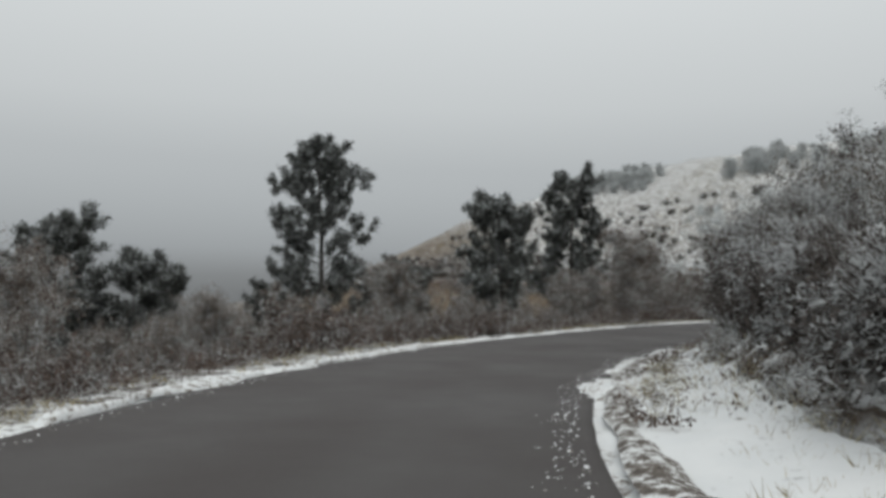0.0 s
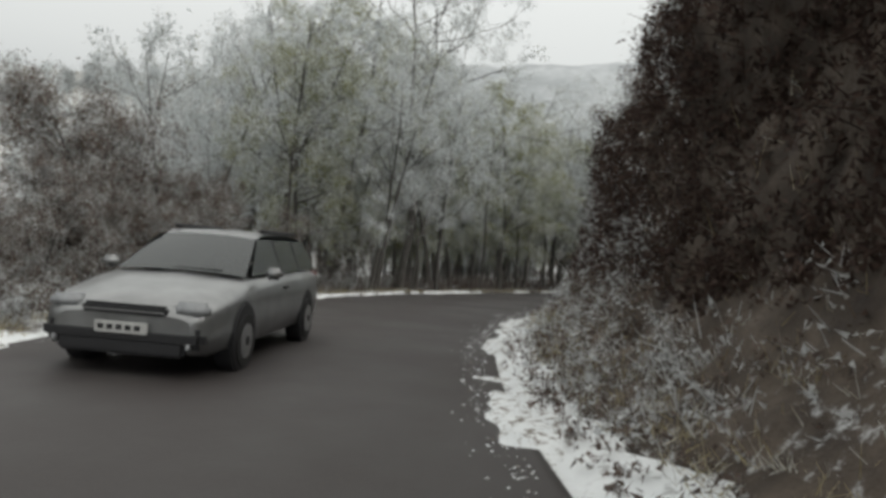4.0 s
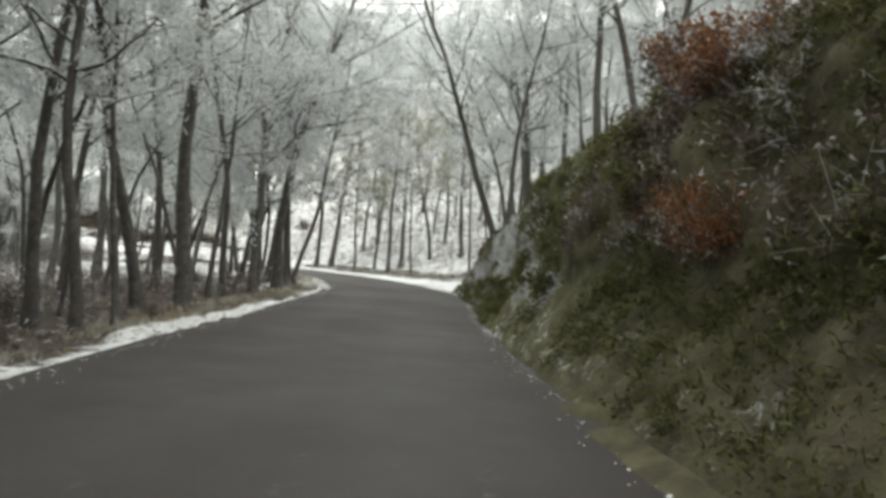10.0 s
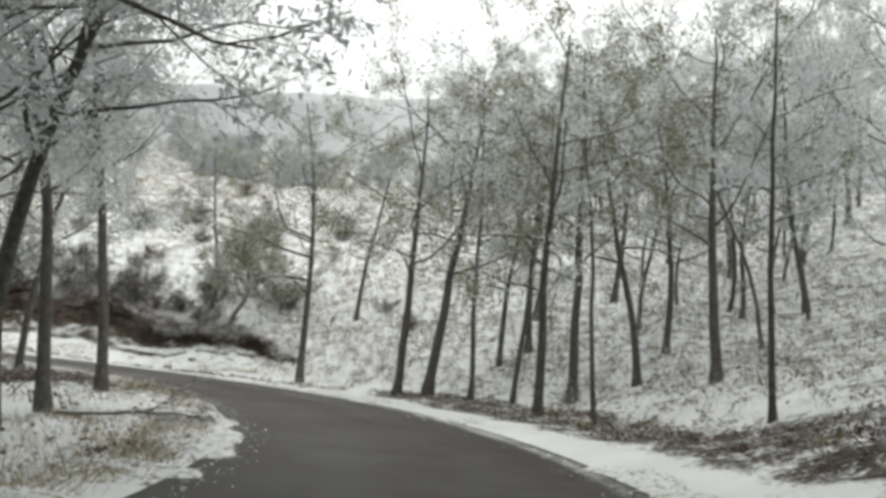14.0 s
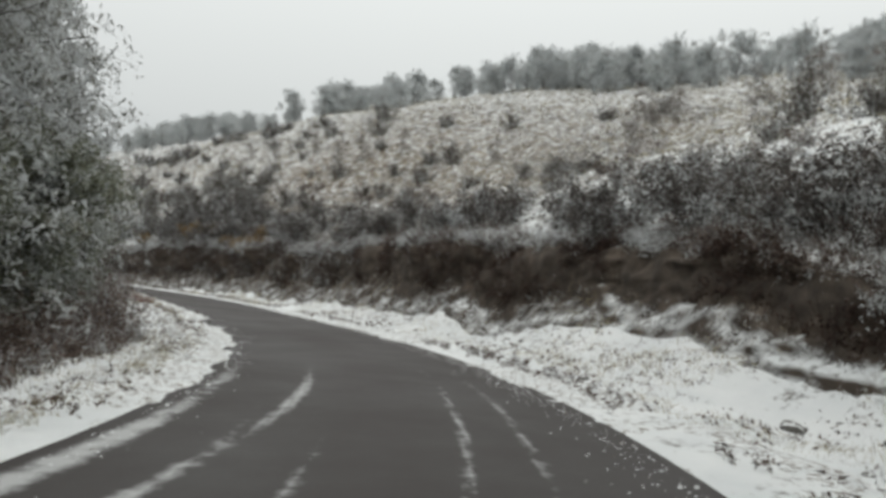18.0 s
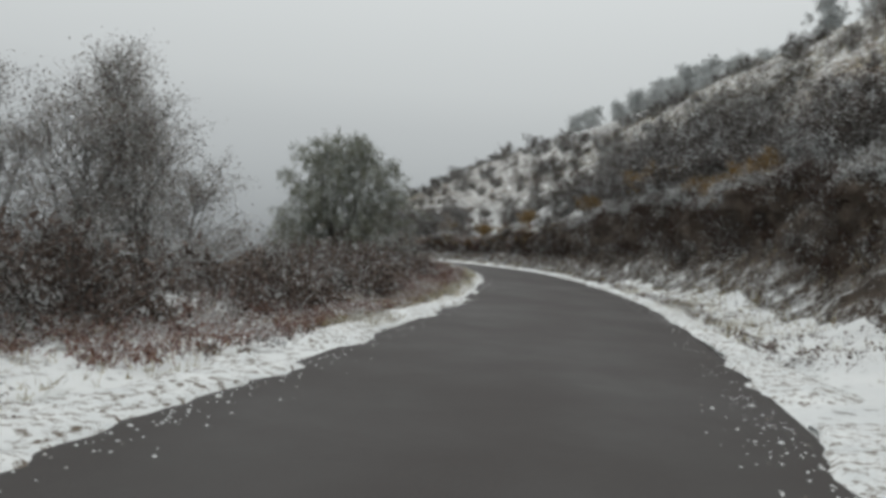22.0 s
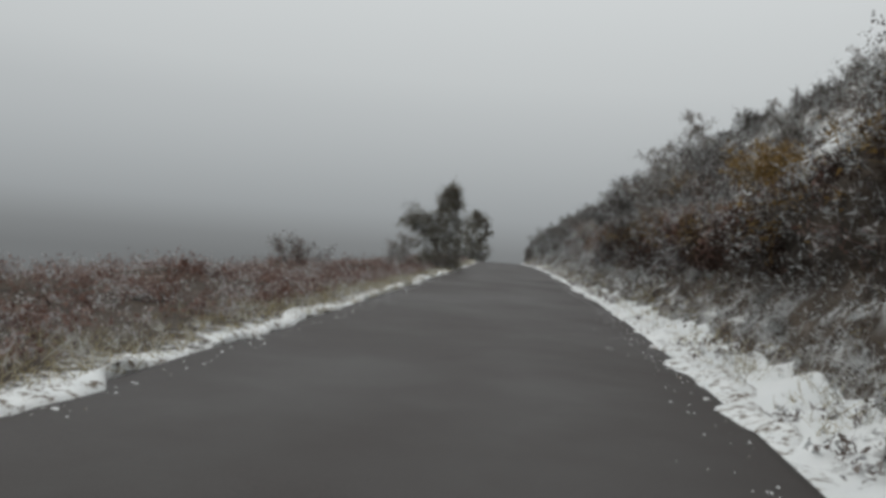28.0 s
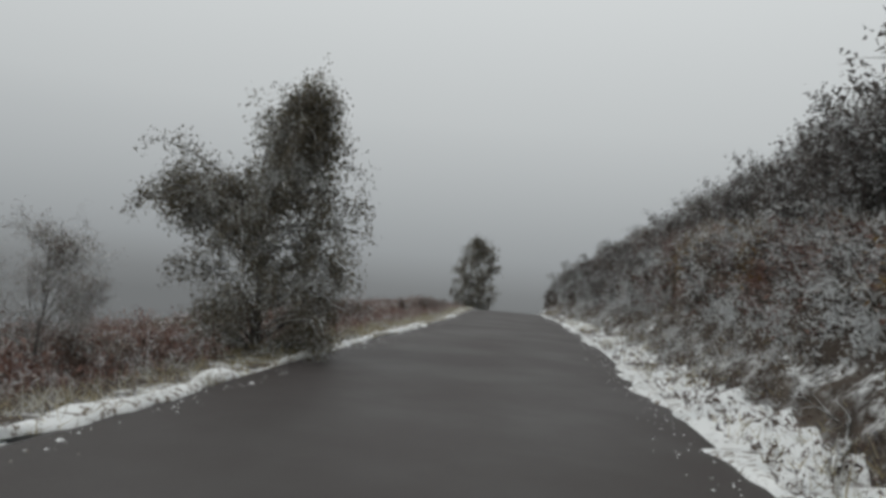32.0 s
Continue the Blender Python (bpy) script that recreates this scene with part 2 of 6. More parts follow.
def _ground(n, l, b):
    at = n.new("ShaderNodeAttribute")
    at.attribute_name = "cover"
    c = n.new("ShaderNodeSeparateColor")
    l.new(at.outputs["Color"], c.inputs[0])
    soil = ramp_node(n, l, noise_node(n, l, 2.5, 8), [(0.3, (0.026, 0.019, 0.015)), (0.55, (0.075, 0.058, 0.044)), (0.75, (0.15, 0.12, 0.095))])
    moss = ramp_node(n, l, noise_node(n, l, 4.0, 8), [(0.3, (0.034, 0.033, 0.016)), (0.5, (0.09, 0.09, 0.036)), (0.75, (0.18, 0.175, 0.09))])
    heath = ramp_node(n, l, noise_node(n, l, 1.3, 8), [(0.3, (0.05, 0.04, 0.03)), (0.5, (0.13, 0.10, 0.07)), (0.72, (0.26, 0.20, 0.12))])
    base = mix_node(n, l, c.outputs["Green"], soil, moss)
    base = mix_node(n, l, c.outputs["Blue"], base, heath)
    snow = ramp_node(n, l, noise_node(n, l, 0.7, 4), [(0.3, (0.74, 0.77, 0.78)), (0.7, (0.86, 0.88, 0.88))])
    pat = noise_node(n, l, 1.6, 7, 0.7)
    fine = noise_node(n, l, 9.0, 5, 0.7)
    p2 = calc(n, l, "MULTIPLY_ADD", fine, 0.55, calc(n, l, "MULTIPLY", pat, 0.6))
    p3 = calc(n, l, "ADD", p2, calc(n, l, "SUBTRACT", c.outputs["Red"], 0.5))
    m = n.new("ShaderNodeMapRange")
    m.inputs["From Min"].default_value, m.inputs["From Max"].default_value = 0.5, 0.62
    l.new(p3, m.inputs["Value"])
    amount = calc(n, l, "MULTIPLY", m.outputs[0], up_mask(n, l, 0.42, 0.74))
    l.new(mix_node(n, l, amount, base, snow), b.inputs["Base Color"])
    b.inputs["Roughness"].default_value = 0.9
    bump(n, l, b, fine, 0.6, 0.06)


GROUND_MAT = material("snowy_ground", _ground)


def _asphalt(n, l, b):
    big = noise_node(n, l, 0.35, 4)
    fine = noise_node(n, l, 60, 3)
    col = ramp_node(n, l, big, [(0.3, (0.030, 0.0245, 0.0240)), (0.7, (0.046, 0.0380, 0.0372))])
    grain = ramp_node(n, l, fine, [(0.3, (0.020, 0.017, 0.0155)), (0.7, (0.070, 0.060, 0.055))])
    at = n.new("ShaderNodeAttribute")
    at.attribute_name = "cover"
    c = n.new("ShaderNodeSeparateColor")
    l.new(at.outputs["Color"], c.inputs[0])
    slush = noise_node(n, l, 5.0, 6, 0.7)
    k = calc(n, l, "ADD", calc(n, l, "MULTIPLY", c.outputs["Red"], 1.0), calc(n, l, "MULTIPLY", calc(n, l, "SUBTRACT", slush, 0.5), 1.5))
    k = calc(n, l, "MULTIPLY", ramp_node(n, l, k, [(0.34, (0, 0, 0)), (0.85, (1, 1, 1))]), ramp_node(n, l, c.outputs["Red"], [(0.06, (0, 0, 0)), (0.5, (1, 1, 1))]))
    col = mix_node(n, l, 0.4, col, grain)
    worn = ramp_node(n, l, c.outputs["Green"], [(0.05, (0, 0, 0)), (0.30, (1, 1, 1)), (0.37, (1, 1, 1)), (0.46, (0, 0, 0)), (0.56, (0, 0, 0)), (0.66, (1, 1, 1)), (0.72, (1, 1, 1)), (0.9, (0, 0, 0))])
    worn = calc(n, l, "MULTIPLY", worn, ramp_node(n, l, noise_node(n, l, 1.1, 5, 0.65), [(0.35, (0.1, 0.1, 0.1)), (0.65, (0.75, 0.75, 0.75))]))
    col = mix_node(n, l, worn, col, (0.056, 0.052, 0.050))
    l.new(mix_node(n, l, k, col, (0.48, 0.49, 0.49)), b.inputs["Base Color"])
    l.new(ramp_node(n, l, big, [(0.35, (0.55, 0.55, 0.55)), (0.65, (0.72, 0.72, 0.72))]), b.inputs["Roughness"])
    bump(n, l, b, fine, 0.25, 0.01)


ASPHALT = material("wet_asphalt", _asphalt)


def _snow(n, l, b):
    speck = ramp_node(n, l, noise_node(n, l, 11, 6, 0.75), [(0.40, (1, 1, 1)), (0.49, (0, 0, 0))])
    white = (ramp_node(n, l, noise_node(n, l, 3, 5), [(0.3, (0.70, 0.73, 0.74)), (0.7, (0.86, 0.88, 0.88))]))
    l.new(mix_node(n, l, speck, white, (0.16, 0.13, 0.10)), b.inputs["Base Color"])
    b.inputs["Roughness"].default_value = 0.85
    bump(n, l, b, noise_node(n, l, 25, 4), 0.5, 0.03)


SNOW = material("fresh_snow", _snow)


def foliage(name, stops, snow, low=0.2, high=0.75):
    """Leaves of several colours, some of them under snow: by leaf, and on the sides that look up."""
    def build(n, l, b):
        g = n.new("ShaderNodeNewGeometry")
        o = n.new("ShaderNodeObjectInfo")
        v = calc(n, l, "FRACT", calc(n, l, "ADD", g.outputs["Random Per Island"], calc(n, l, "MULTIPLY", o.outputs["Random"], 0.13)))
        col = ramp_node(n, l, v, stops)
        clump = calc(n, l, "ADD", noise_node(n, l, 1.9, 4), calc(n, l, "MULTIPLY", calc(n, l, "SUBTRACT", calc(n, l, "FRACT", calc(n, l, "MULTIPLY", g.outputs["Random Per Island"], 37.0)), 0.5), 0.19))
        edge_at = 0.5 - 0.135 * math.log(snow / (1 - snow)) / 1.7
        most = 0.55 + 0.45 * snow
        k = ramp_node(n, l, clump, [(edge_at - 0.06, (0, 0, 0)), (edge_at + 0.06, (most, most, most))])
        l.new(mix_node(n, l, k, col, (0.74, 0.77, 0.78)), b.inputs["Base Color"])
        b.inputs["Roughness"].default_value = 0.8
        b.inputs["Specular IOR Level"].default_value = 0.2
        thin = n.new("ShaderNodeBsdfTranslucent")
        both = n.new("ShaderNodeMixShader")
        both.inputs[0].default_value = 0.5
        l.new(mix_node(n, l, k, col, (0.74, 0.77, 0.78)), thin.inputs["Color"])
        l.new(b.outputs[0], both.inputs[1])
        l.new(thin.outputs[0], both.inputs[2])
        l.new(both.outputs[0], n["Material Output"].inputs[0])
    return material(name, build)


# Pine greys are lifted to carry the valley fog; the snow dusts them besides.
PINE_LEAF = foliage("pine_needles", [(0, (0.07, 0.074, 0.068)), (0.5, (0.11, 0.116, 0.108)), (1, (0.17, 0.176, 0.166))], 0.27)
FOREST_LEAF = foliage("snowy_oak_leaves", [(0, (0.22, 0.22, 0.15)), (0.4, (0.36, 0.36, 0.26)), (0.75, (0.48, 0.48, 0.39)), (1, (0.58, 0.58, 0.52))], 0.87)
OLIVE_LEAF = foliage("thin_olive_leaves", [(0, (0.11, 0.11, 0.06)), (0.5, (0.20, 0.20, 0.12)), (1, (0.34, 0.34, 0.24))], 0.34)
ORANGE_LEAF = foliage("withered_orange_leaves", [(0, (0.10, 0.04, 0.02)), (0.5, (0.22, 0.095, 0.045)), (1, (0.35, 0.18, 0.09))], 0.12)
BROOM_LEAF = foliage("frosted_broom_twigs", [(0, (0.055, 0.047, 0.040)), (0.5, (0.11, 0.095, 0.082)), (1, (0.21, 0.19, 0.168))], 0.34)
FROST_LEAF = foliage("frosted_bank_growth", [(0, (0.10, 0.08, 0.065)), (0.5, (0.19, 0.16, 0.135)), (1, (0.32, 0.28, 0.25))], 0.78)
DRY_LEAF = foliage("dark_dead_bracken", [(0, (0.026, 0.017, 0.014)), (0.5, (0.058, 0.038, 0.031)), (1, (0.12, 0.084, 0.070))], 0.05)
SNOWY_LEAF = foliage("snow_laden_scrub", [(0, (0.06, 0.045, 0.035)), (0.5, (0.13, 0.10, 0.075)), (1, (0.25, 0.21, 0.17))], 0.58)
WOOD_LEAF = foliage("brown_winter_leaves", [(0, (0.10, 0.077, 0.063)), (0.5, (0.19, 0.152, 0.128)), (1, (0.30, 0.257, 0.225))], 0.36)
WILLOW_LEAF = foliage("grey_green_leaves", [(0, (0.105, 0.112, 0.08)), (0.5, (0.21, 0.218, 0.158)), (1, (0.33, 0.34, 0.275))], 0.36)
BIRCH_LEAF = foliage("olive_birch_leaves", [(0, (0.08, 0.072, 0.054)), (0.5, (0.155, 0.14, 0.105)), (1, (0.26, 0.235, 0.19))], 0.24)
DARK_LEAF = foliage("dark_shrub_leaves", [(0, (0.048, 0.041, 0.036)), (0.5, (0.095, 0.083, 0.076)), (1, (0.175, 0.155, 0.144))], 0.33)
BROWN_LEAF = foliage("brown_shrub_leaves", [(0, (0.06, 0.045, 0.039)), (0.5, (0.14, 0.106, 0.09)), (1, (0.25, 0.20, 0.175))], 0.26)
GORSE_LEAF = foliage("yellowed_gorse", [(0, (0.10, 0.06, 0.025)), (0.5, (0.24, 0.15, 0.055)), (1, (0.38, 0.27, 0.12))], 0.15)
RUST_LEAF = foliage("rusty_fern", [(0, (0.09, 0.046, 0.038)), (0.5, (0.205, 0.118, 0.096)), (1, (0.36, 0.25, 0.215))], 0.34)
# Dead grass, lightened so that the hillside carries fog in its colour.
GRASS_MAT = foliage("dead_grass", [(0, (0.18, 0.148, 0.078)), (0.5, (0.34, 0.29, 0.165)), (1, (0.50, 0.44, 0.30))], 0.36)
MOSS_LEAF = foliage("green_moss_and_ivy", [(0, (0.042, 0.045, 0.016)), (0.5, (0.105, 0.108, 0.040)), (1, (0.20, 0.195, 0.095))], 0.03)


HANG_LEAF = foliage("hanging_snowy_leaves", [(0, (0.09, 0.088, 0.072)), (0.5, (0.18, 0.176, 0.15)), (1, (0.30, 0.295, 0.26))], 0.6)
GREEN_OAK_LEAF = foliage("hanging_olive_oak_leaves", [(0, (0.15, 0.155, 0.062)), (0.5, (0.28, 0.285, 0.125)), (1, (0.44, 0.445, 0.26))], 0.5)
# Pale greys and a heavy snow share put the hilltop haze into the leaves.
HILL_LEAF = foliage("haze_greyed_hill_leaves", [(0, (0.22, 0.22, 0.205)), (0.5, (0.32, 0.32, 0.30)), (1, (0.42, 0.42, 0.40))], 0.72)


def _bark(n, l, b):
    v = noise_node(n, l, 9, 7, 0.7)
    o = n.new("ShaderNodeObjectInfo")
    col = ramp_node(n, l, v, [(0.3, (0.045, 0.041, 0.037)), (0.55, (0.11, 0.103, 0.094)), (0.75, (0.23, 0.22, 0.205))])
    col = mix_node(n, l, calc(n, l, "MULTIPLY", o.outputs["Random"], 0.35), col, (0.09, 0.085, 0.075))
    k = calc(n, l, "MULTIPLY", up_mask(n, l, 0.25, 0.6), ramp_node(n, l, noise_node(n, l, 5, 4), [(0.4, (0, 0, 0)), (0.55, (1, 1, 1))]))
    l.new(mix_node(n, l, k, col, (0.75, 0.78, 0.79)), b.inputs["Base Color"])
    b.inputs["Roughness"].default_value = 0.9
    bump(n, l, b, v, 0.8, 0.03)


BARK = material("rough_bark", _bark)


def _twig(n, l, b):
    o = n.new("ShaderNodeObjectInfo")
    g = n.new("ShaderNodeNewGeometry")
    col = ramp_node(n, l, calc(n, l, "FRACT", calc(n, l, "ADD", g.outputs["Random Per Island"], o.outputs["Random"])), [(0, (0.09, 0.08, 0.072)), (0.6, (0.17, 0.155, 0.142)), (1, (0.28, 0.26, 0.245))])
    k = calc(n, l, "MULTIPLY", up_mask(n, l, 0.0, 0.35), ramp_node(n, l, noise_node(n, l, 3, 3), [(0.35, (0.2, 0.2, 0.2)), (0.55, (1, 1, 1))]))
    l.new(mix_node(n, l, k, col, (0.78, 0.80, 0.81)), b.inputs["Base Color"])
    b.inputs["Roughness"].default_value = 0.9


TWIG = material("frosted_twigs", _twig)


# ---- mesh helpers ----
class Build:
    """Collects tubes and leaves and turns them into one mesh."""

    def __init__(self):
        self.v, self.f, self.t, self.n = [], [], [], 0

    def tube(self, pts, r0, r1, sides=5):
        pts = np.asarray(pts, float)
        m = len(pts)
        d = np.gradient(pts, axis=0)
        d /= np.linalg.norm(d, axis=1)[:, None] + 1e-9
        ref = np.array([0.3, 0.9, 0.2]) if abs(d[0][2]) > 0.8 else np.array([0.0, 0.0, 1.0])
        a = np.cross(d, ref)
        a /= np.linalg.norm(a, axis=1)[:, None] + 1e-9
        b = np.cross(d, a)
        r = (np.linspace(r0, r1, m) if np.isscalar(r0) else np.asarray(r0))[:, None, None]
        ang = np.arange(sides) * 2 * np.pi / sides
        ring = pts[:, None] + r * (np.cos(ang)[None, :, None] * a[:, None] + np.sin(ang)[None, :, None] * b[:, None])
        self.v.append(ring.reshape(-1, 3))
        i = np.arange(m - 1)[:, None] * sides + self.n
        j = np.arange(sides)[None]
        k = (j + 1) % sides
        self.f.append(np.stack([i + j, i + k, i + k + sides, i + j + sides], -1).reshape(-1, 4))
        self.n += m * sides

    def leaves(self, at, size, rng, aspect=1.6, droop=0.0, spread=1.0):
        at = np.asarray(at, float)
        m = len(at)
        u = rng.normal(size=(m, 3))
        u[:, 2] = u[:, 2] * spread - droop
        u /= np.linalg.norm(u, axis=1)[:, None]
        w = np.cross(u, rng.normal(size=(m, 3)))
        w /= np.linalg.norm(w, axis=1)[:, None] + 1e-9
        s = (size * rng.uniform(0.6, 1.4, m))[:, None]
        q = np.stack([at - w * s * 0.5, at + u * s * aspect * 0.5 - w * s * 0.42, at + u * s * aspect, at + u * s * aspect * 0.5 + w * s * 0.42], 1)
        q[:, 0] = at
        self.v.append(q.reshape(-1, 3))
        self.f.append((np.arange(m * 4).reshape(m, 4) + self.n))
        self.n += m * 4

    def shards(self, at, size, rng, aspect=1.9, droop=0.1):
        """Small pointed leaves of three corners, for cover seen from afar."""
        m = len(at)
        u = rng.normal(size=(m, 3)) - [0, 0, droop]
        u /= np.linalg.norm(u, axis=1)[:, None]
        w = np.cross(u, rng.normal(size=(m, 3)))
        w /= np.linalg.norm(w, axis=1)[:, None] + 1e-9
        s = (size * rng.uniform(0.6, 1.4, m))[:, None]
        self.v.append(np.stack([at - w * s * 0.45, at + w * s * 0.45, at + u * s * aspect], 1).reshape(-1, 3))
        self.t.append(np.arange(m * 3).reshape(m, 3) + self.n)
        self.n += m * 3

    def blades(self, root, way, width, rng):
        """Thin stalks from root along way (which holds their length)."""
        side = np.cross(way, rng.normal(size=way.shape))
        side /= np.linalg.norm(side, axis=1)[:, None] + 1e-9
        w = side * width * 0.5
        q = np.stack([root - w, root + w, root + way + w * 0.3, root + way - w * 0.3], 1)
        self.v.append(q.reshape(-1, 3))
        self.f.append(np.arange(len(root) * 4).reshape(-1, 4) + self.n)
        self.n += len(root) * 4

    def quads(self, v, f):
        self.v.append(np.asarray(v, float))
        self.f.append(np.asarray(f) + self.n)
        self.n += len(v)

    def mesh(self, name, mat, smooth=False):
        v, f = np.concatenate(self.v), (np.concatenate(self.f) if self.f else np.empty((0, 4), int))
        return quad_mesh(name, v, f, mat, smooth, np.concatenate(self.t) if self.t else None)


def quad_mesh(name, v, f, mat, smooth=False, tri=None):
    me = bpy.data.meshes.new(name)
    me.vertices.add(len(v))
    me.vertices.foreach_set("co", np.asarray(v, np.float32).ravel())
    k = f.shape[1]
    corners, starts = f.ravel(), np.arange(0, len(f) * k, k)
    if tri is not None:
        starts = np.concatenate([starts, len(corners) + np.arange(0, len(tri) * 3, 3)])
        corners = np.concatenate([corners, tri.ravel()])
    me.loops.add(len(corners))
    me.loops.foreach_set("vertex_index", corners.astype(np.int32))
    me.polygons.add(len(starts))
    me.polygons.foreach_set("loop_start", starts.astype(np.int32))
    me.polygons.foreach_set("use_smooth", np.full(len(starts), smooth))
    me.update(calc_edges=True)
    me.validate()
    me.materials.append(mat)
    return me


def child(name, me, parent, label=""):
    ob = new(name, me)
    ob.parent = parent
    return tagged(ob, label)


def part(name, bm, mat, parent, label=""):
    me = bpy.data.meshes.new(name)
    bm.to_mesh(me)
    bm.free()
    me.materials.append(mat)
    return child(name, me, parent, label)


# ---- land sheet ----
def spaced(lo, hi, fine, far):
    mid = np.arange(lo, hi, fine)
    grow = fine * np.cumprod(np.full(24, 1.24))
    out = np.cumsum(grow)
    out = out[out < far]
    return np.concatenate([lo - out[::-1], mid, hi + out])


gx, gy = spaced(-22, 142, 0.5, 1500), spaced(0, 206, 0.5, 1500)
GX, GY = np.meshgrid(gx, gy)
gz, gs, gl = land(GX, GY, 1.0)
f0 = (np.arange(len(gy) - 1)[:, None] * len(gx) + np.arange(len(gx) - 1)[None])
quads = np.stack([f0, f0 + 1, f0 + 1 + len(gx), f0 + len(gx)], -1).reshape(-1, 4)
me = quad_mesh("ground", np.stack([GX.ravel(), GY.ravel(), gz], -1), quads, GROUND_MAT, True)
col = me.color_attributes.new("cover", "FLOAT_COLOR", "POINT")
out_ = np.abs(gl) - np.interp(gs, SG, HW)
right_ = gl < 0
snowy = np.where(right_, np.interp(gs, S_KEYS, [.58, .58, .56, .52, .52, .54, .62, .66, .66, .5, .42, .5, .54, .53, .53, .54, .52, .46, .44, .44, .48, .48, .48, .48, .48, .4, .4]),
                 np.interp(gs, [0, 55, 70, 110, 140, 160, 200, 280], [.45, .40, .50, .56, .62, .6, .45, .42]))
near_verge = np.clip(1 - (out_ - np.where(right_, np.interp(gs, [120, 130, 150, 190, 205], [1.6, 4.5, 4.2, 2.8, 1.2]), np.interp(gs, [60, 110, 140, 164, 176, 188], [.4, .9, 2.4, 2.0, .9, .15]))) / 0.8, 0, 1)
near_verge = near_verge * (1 - (right_ & (gs > 96) & (gs < 121)))
snowy = np.maximum(snowy + 0.06 * near_verge, 0.60 * near_verge)
snowy = np.where(right_ & (gs > 123) & (gs < 141) & (out_ < 4.0), np.where(out_ < 1.4, 0.64, 0.44), snowy)
snowy = snowy - 0.5 * right_ * (out_ < 0.4) * (gs > 62) * (gs < 74)
snowy = np.where(right_ & (gs > 95) & (gs < 121) & (out_ < 1.4), 0.28, snowy)
snowy = np.where((~right_) & (gs > 196) & (gs < 330) & (out_ > 0.8) & (out_ < 30), 0.30, snowy)
floor_ = (~right_) & (gs > 58) & (gs < 119) & (out_ < 7)
snowy = np.where(floor_, 0.36 + 0.12 * np.clip((out_ - 3) / 4, 0, 1) + 0.22 * (out_ < 0.35), snowy)
moss_ = np.clip(1 - np.abs(gs - 108) / 13, 0, 1) ** 0.5 * right_ * (out_ < 9)
heath_ = np.clip((out_ - 5) / 6, 0, 1) * np.where(right_, np.clip((gs - 140) / 10, 0, 1), np.clip((gs - 165) / 15, 0, 1) + (gs < 60) * 0.7)
heath_ = heath_ * np.clip((90 - out_) / 40, 0.25, 1)
snowy = np.where(out_ > 60, np.maximum(snowy, 0.5), snowy)
blend_ = np.clip((out_ - 14) / 26, 0, 1)
snowy = snowy * (1 - blend_) + 0.49 * blend_
heath_ = np.clip(heath_, 0, 1) * (1 - blend_) + 0.5 * blend_
cov = np.stack([np.clip(snowy, 0, 1), moss_, np.clip(heath_, 0, 1), np.ones_like(snowy)], -1)
col.data.foreach_set("color", cov.astype(np.float32).ravel())
ground = tagged(new("ground", me), "snow-dusted hillside ground with soil, moss and dead heath", "ground", kind="structure")


# ---- road and its snowy edges ----
def ribbon(name, mat, s0, s1, ds, across, smooth=True, cover=None):
    """A strip along the road: across(s) gives lateral places and heights, from left to right."""
    ss = np.arange(s0, s1 + 1e-6, ds)
    lat, z = across(ss)
    t = np.interp(ss, SG, TH)[:, None]
    x = np.interp(ss, SG, RX)[:, None] - lat * np.cos(t)
    y = np.interp(ss, SG, RY)[:, None] - lat * np.sin(t)
    zz = np.interp(ss, SG, RZ)[:, None] + z
    m = lat.shape[1]
    a = np.arange(len(ss) - 1)[:, None] * m + np.arange(m - 1)[None]
    me_ = quad_mesh(name, np.stack([x, y, zz], -1).reshape(-1, 3), np.stack([a, a + 1, a + 1 + m, a + m], -1).reshape(-1, 4)[:, ::-1], mat, smooth)
    if cover is not None:
        c_ = me_.color_attributes.new("cover", "FLOAT_COLOR", "POINT")
        r_ = cover(ss[:, None] + 0 * lat, lat).ravel()
        c_.data.foreach_set("color", np.stack([r_, (0.5 + 0.2 * lat).ravel(), r_, np.ones_like(r_)], -1).astype(np.float32).ravel())
    return me_


def road_across(ss):
    h = np.interp(ss, SG, HW)[:, None]
    u = np.concatenate([[1.06, 1.03], np.linspace(1.0, -1.0, 61), [-1.03, -1.06]])[None]
    z = np.where(np.abs(u) > 1.04, -0.12, 0.012 * (1 - u * u))
    return u * h, z + 0 * h


# slush left by wheels: metres along the road (two), places across it (two), half width, amount
STREAKS = [(60, 74, -1.95, -1.9, 0.14, 0.45), (69, 78, -2.1, -2.1, 0.28, 0.7), (79, 85, 2.1, 2.3, 0.22, 0.8), (86, 93, -2.2, -1.9, 0.15, 0.75), (76, 106, -0.2, -0.2, 0.16, 0.34), (76, 106, -1.3, -1.35, 0.13, 0.36), (78, 104, -0.75, -0.75, 0.10, 0.32), (78, 104, 0.75, 0.75, 0.14, 0.32), (80, 102, 1.5, 1.5, 0.12, 0.34),
           (107, 123, -2.25, -2.3, 0.20, 0.95), (124, 138, -2.1, -2.3, 0.25, 0.75), (126, 136, -0.3, -0.5, 0.08, 0.5), (134, 144, -1.15, -0.75, 0.12, 0.85), (133, 146, -1.5, -1.35, 0.06, 0.55), (137, 152, 1.15, 1.3, 0.07, 0.6), (139, 151, 0.45, 0.5, 0.08, 0.6), (137, 156, 2.1, 1.95, 0.16, 0.85), (145, 156, 1.4, 0.8, 0.10, 0.8), (144, 157, -0.35, -1.0, 0.07, 0.6), (144, 158, -0.95, -1.5, 0.08, 0.65)]


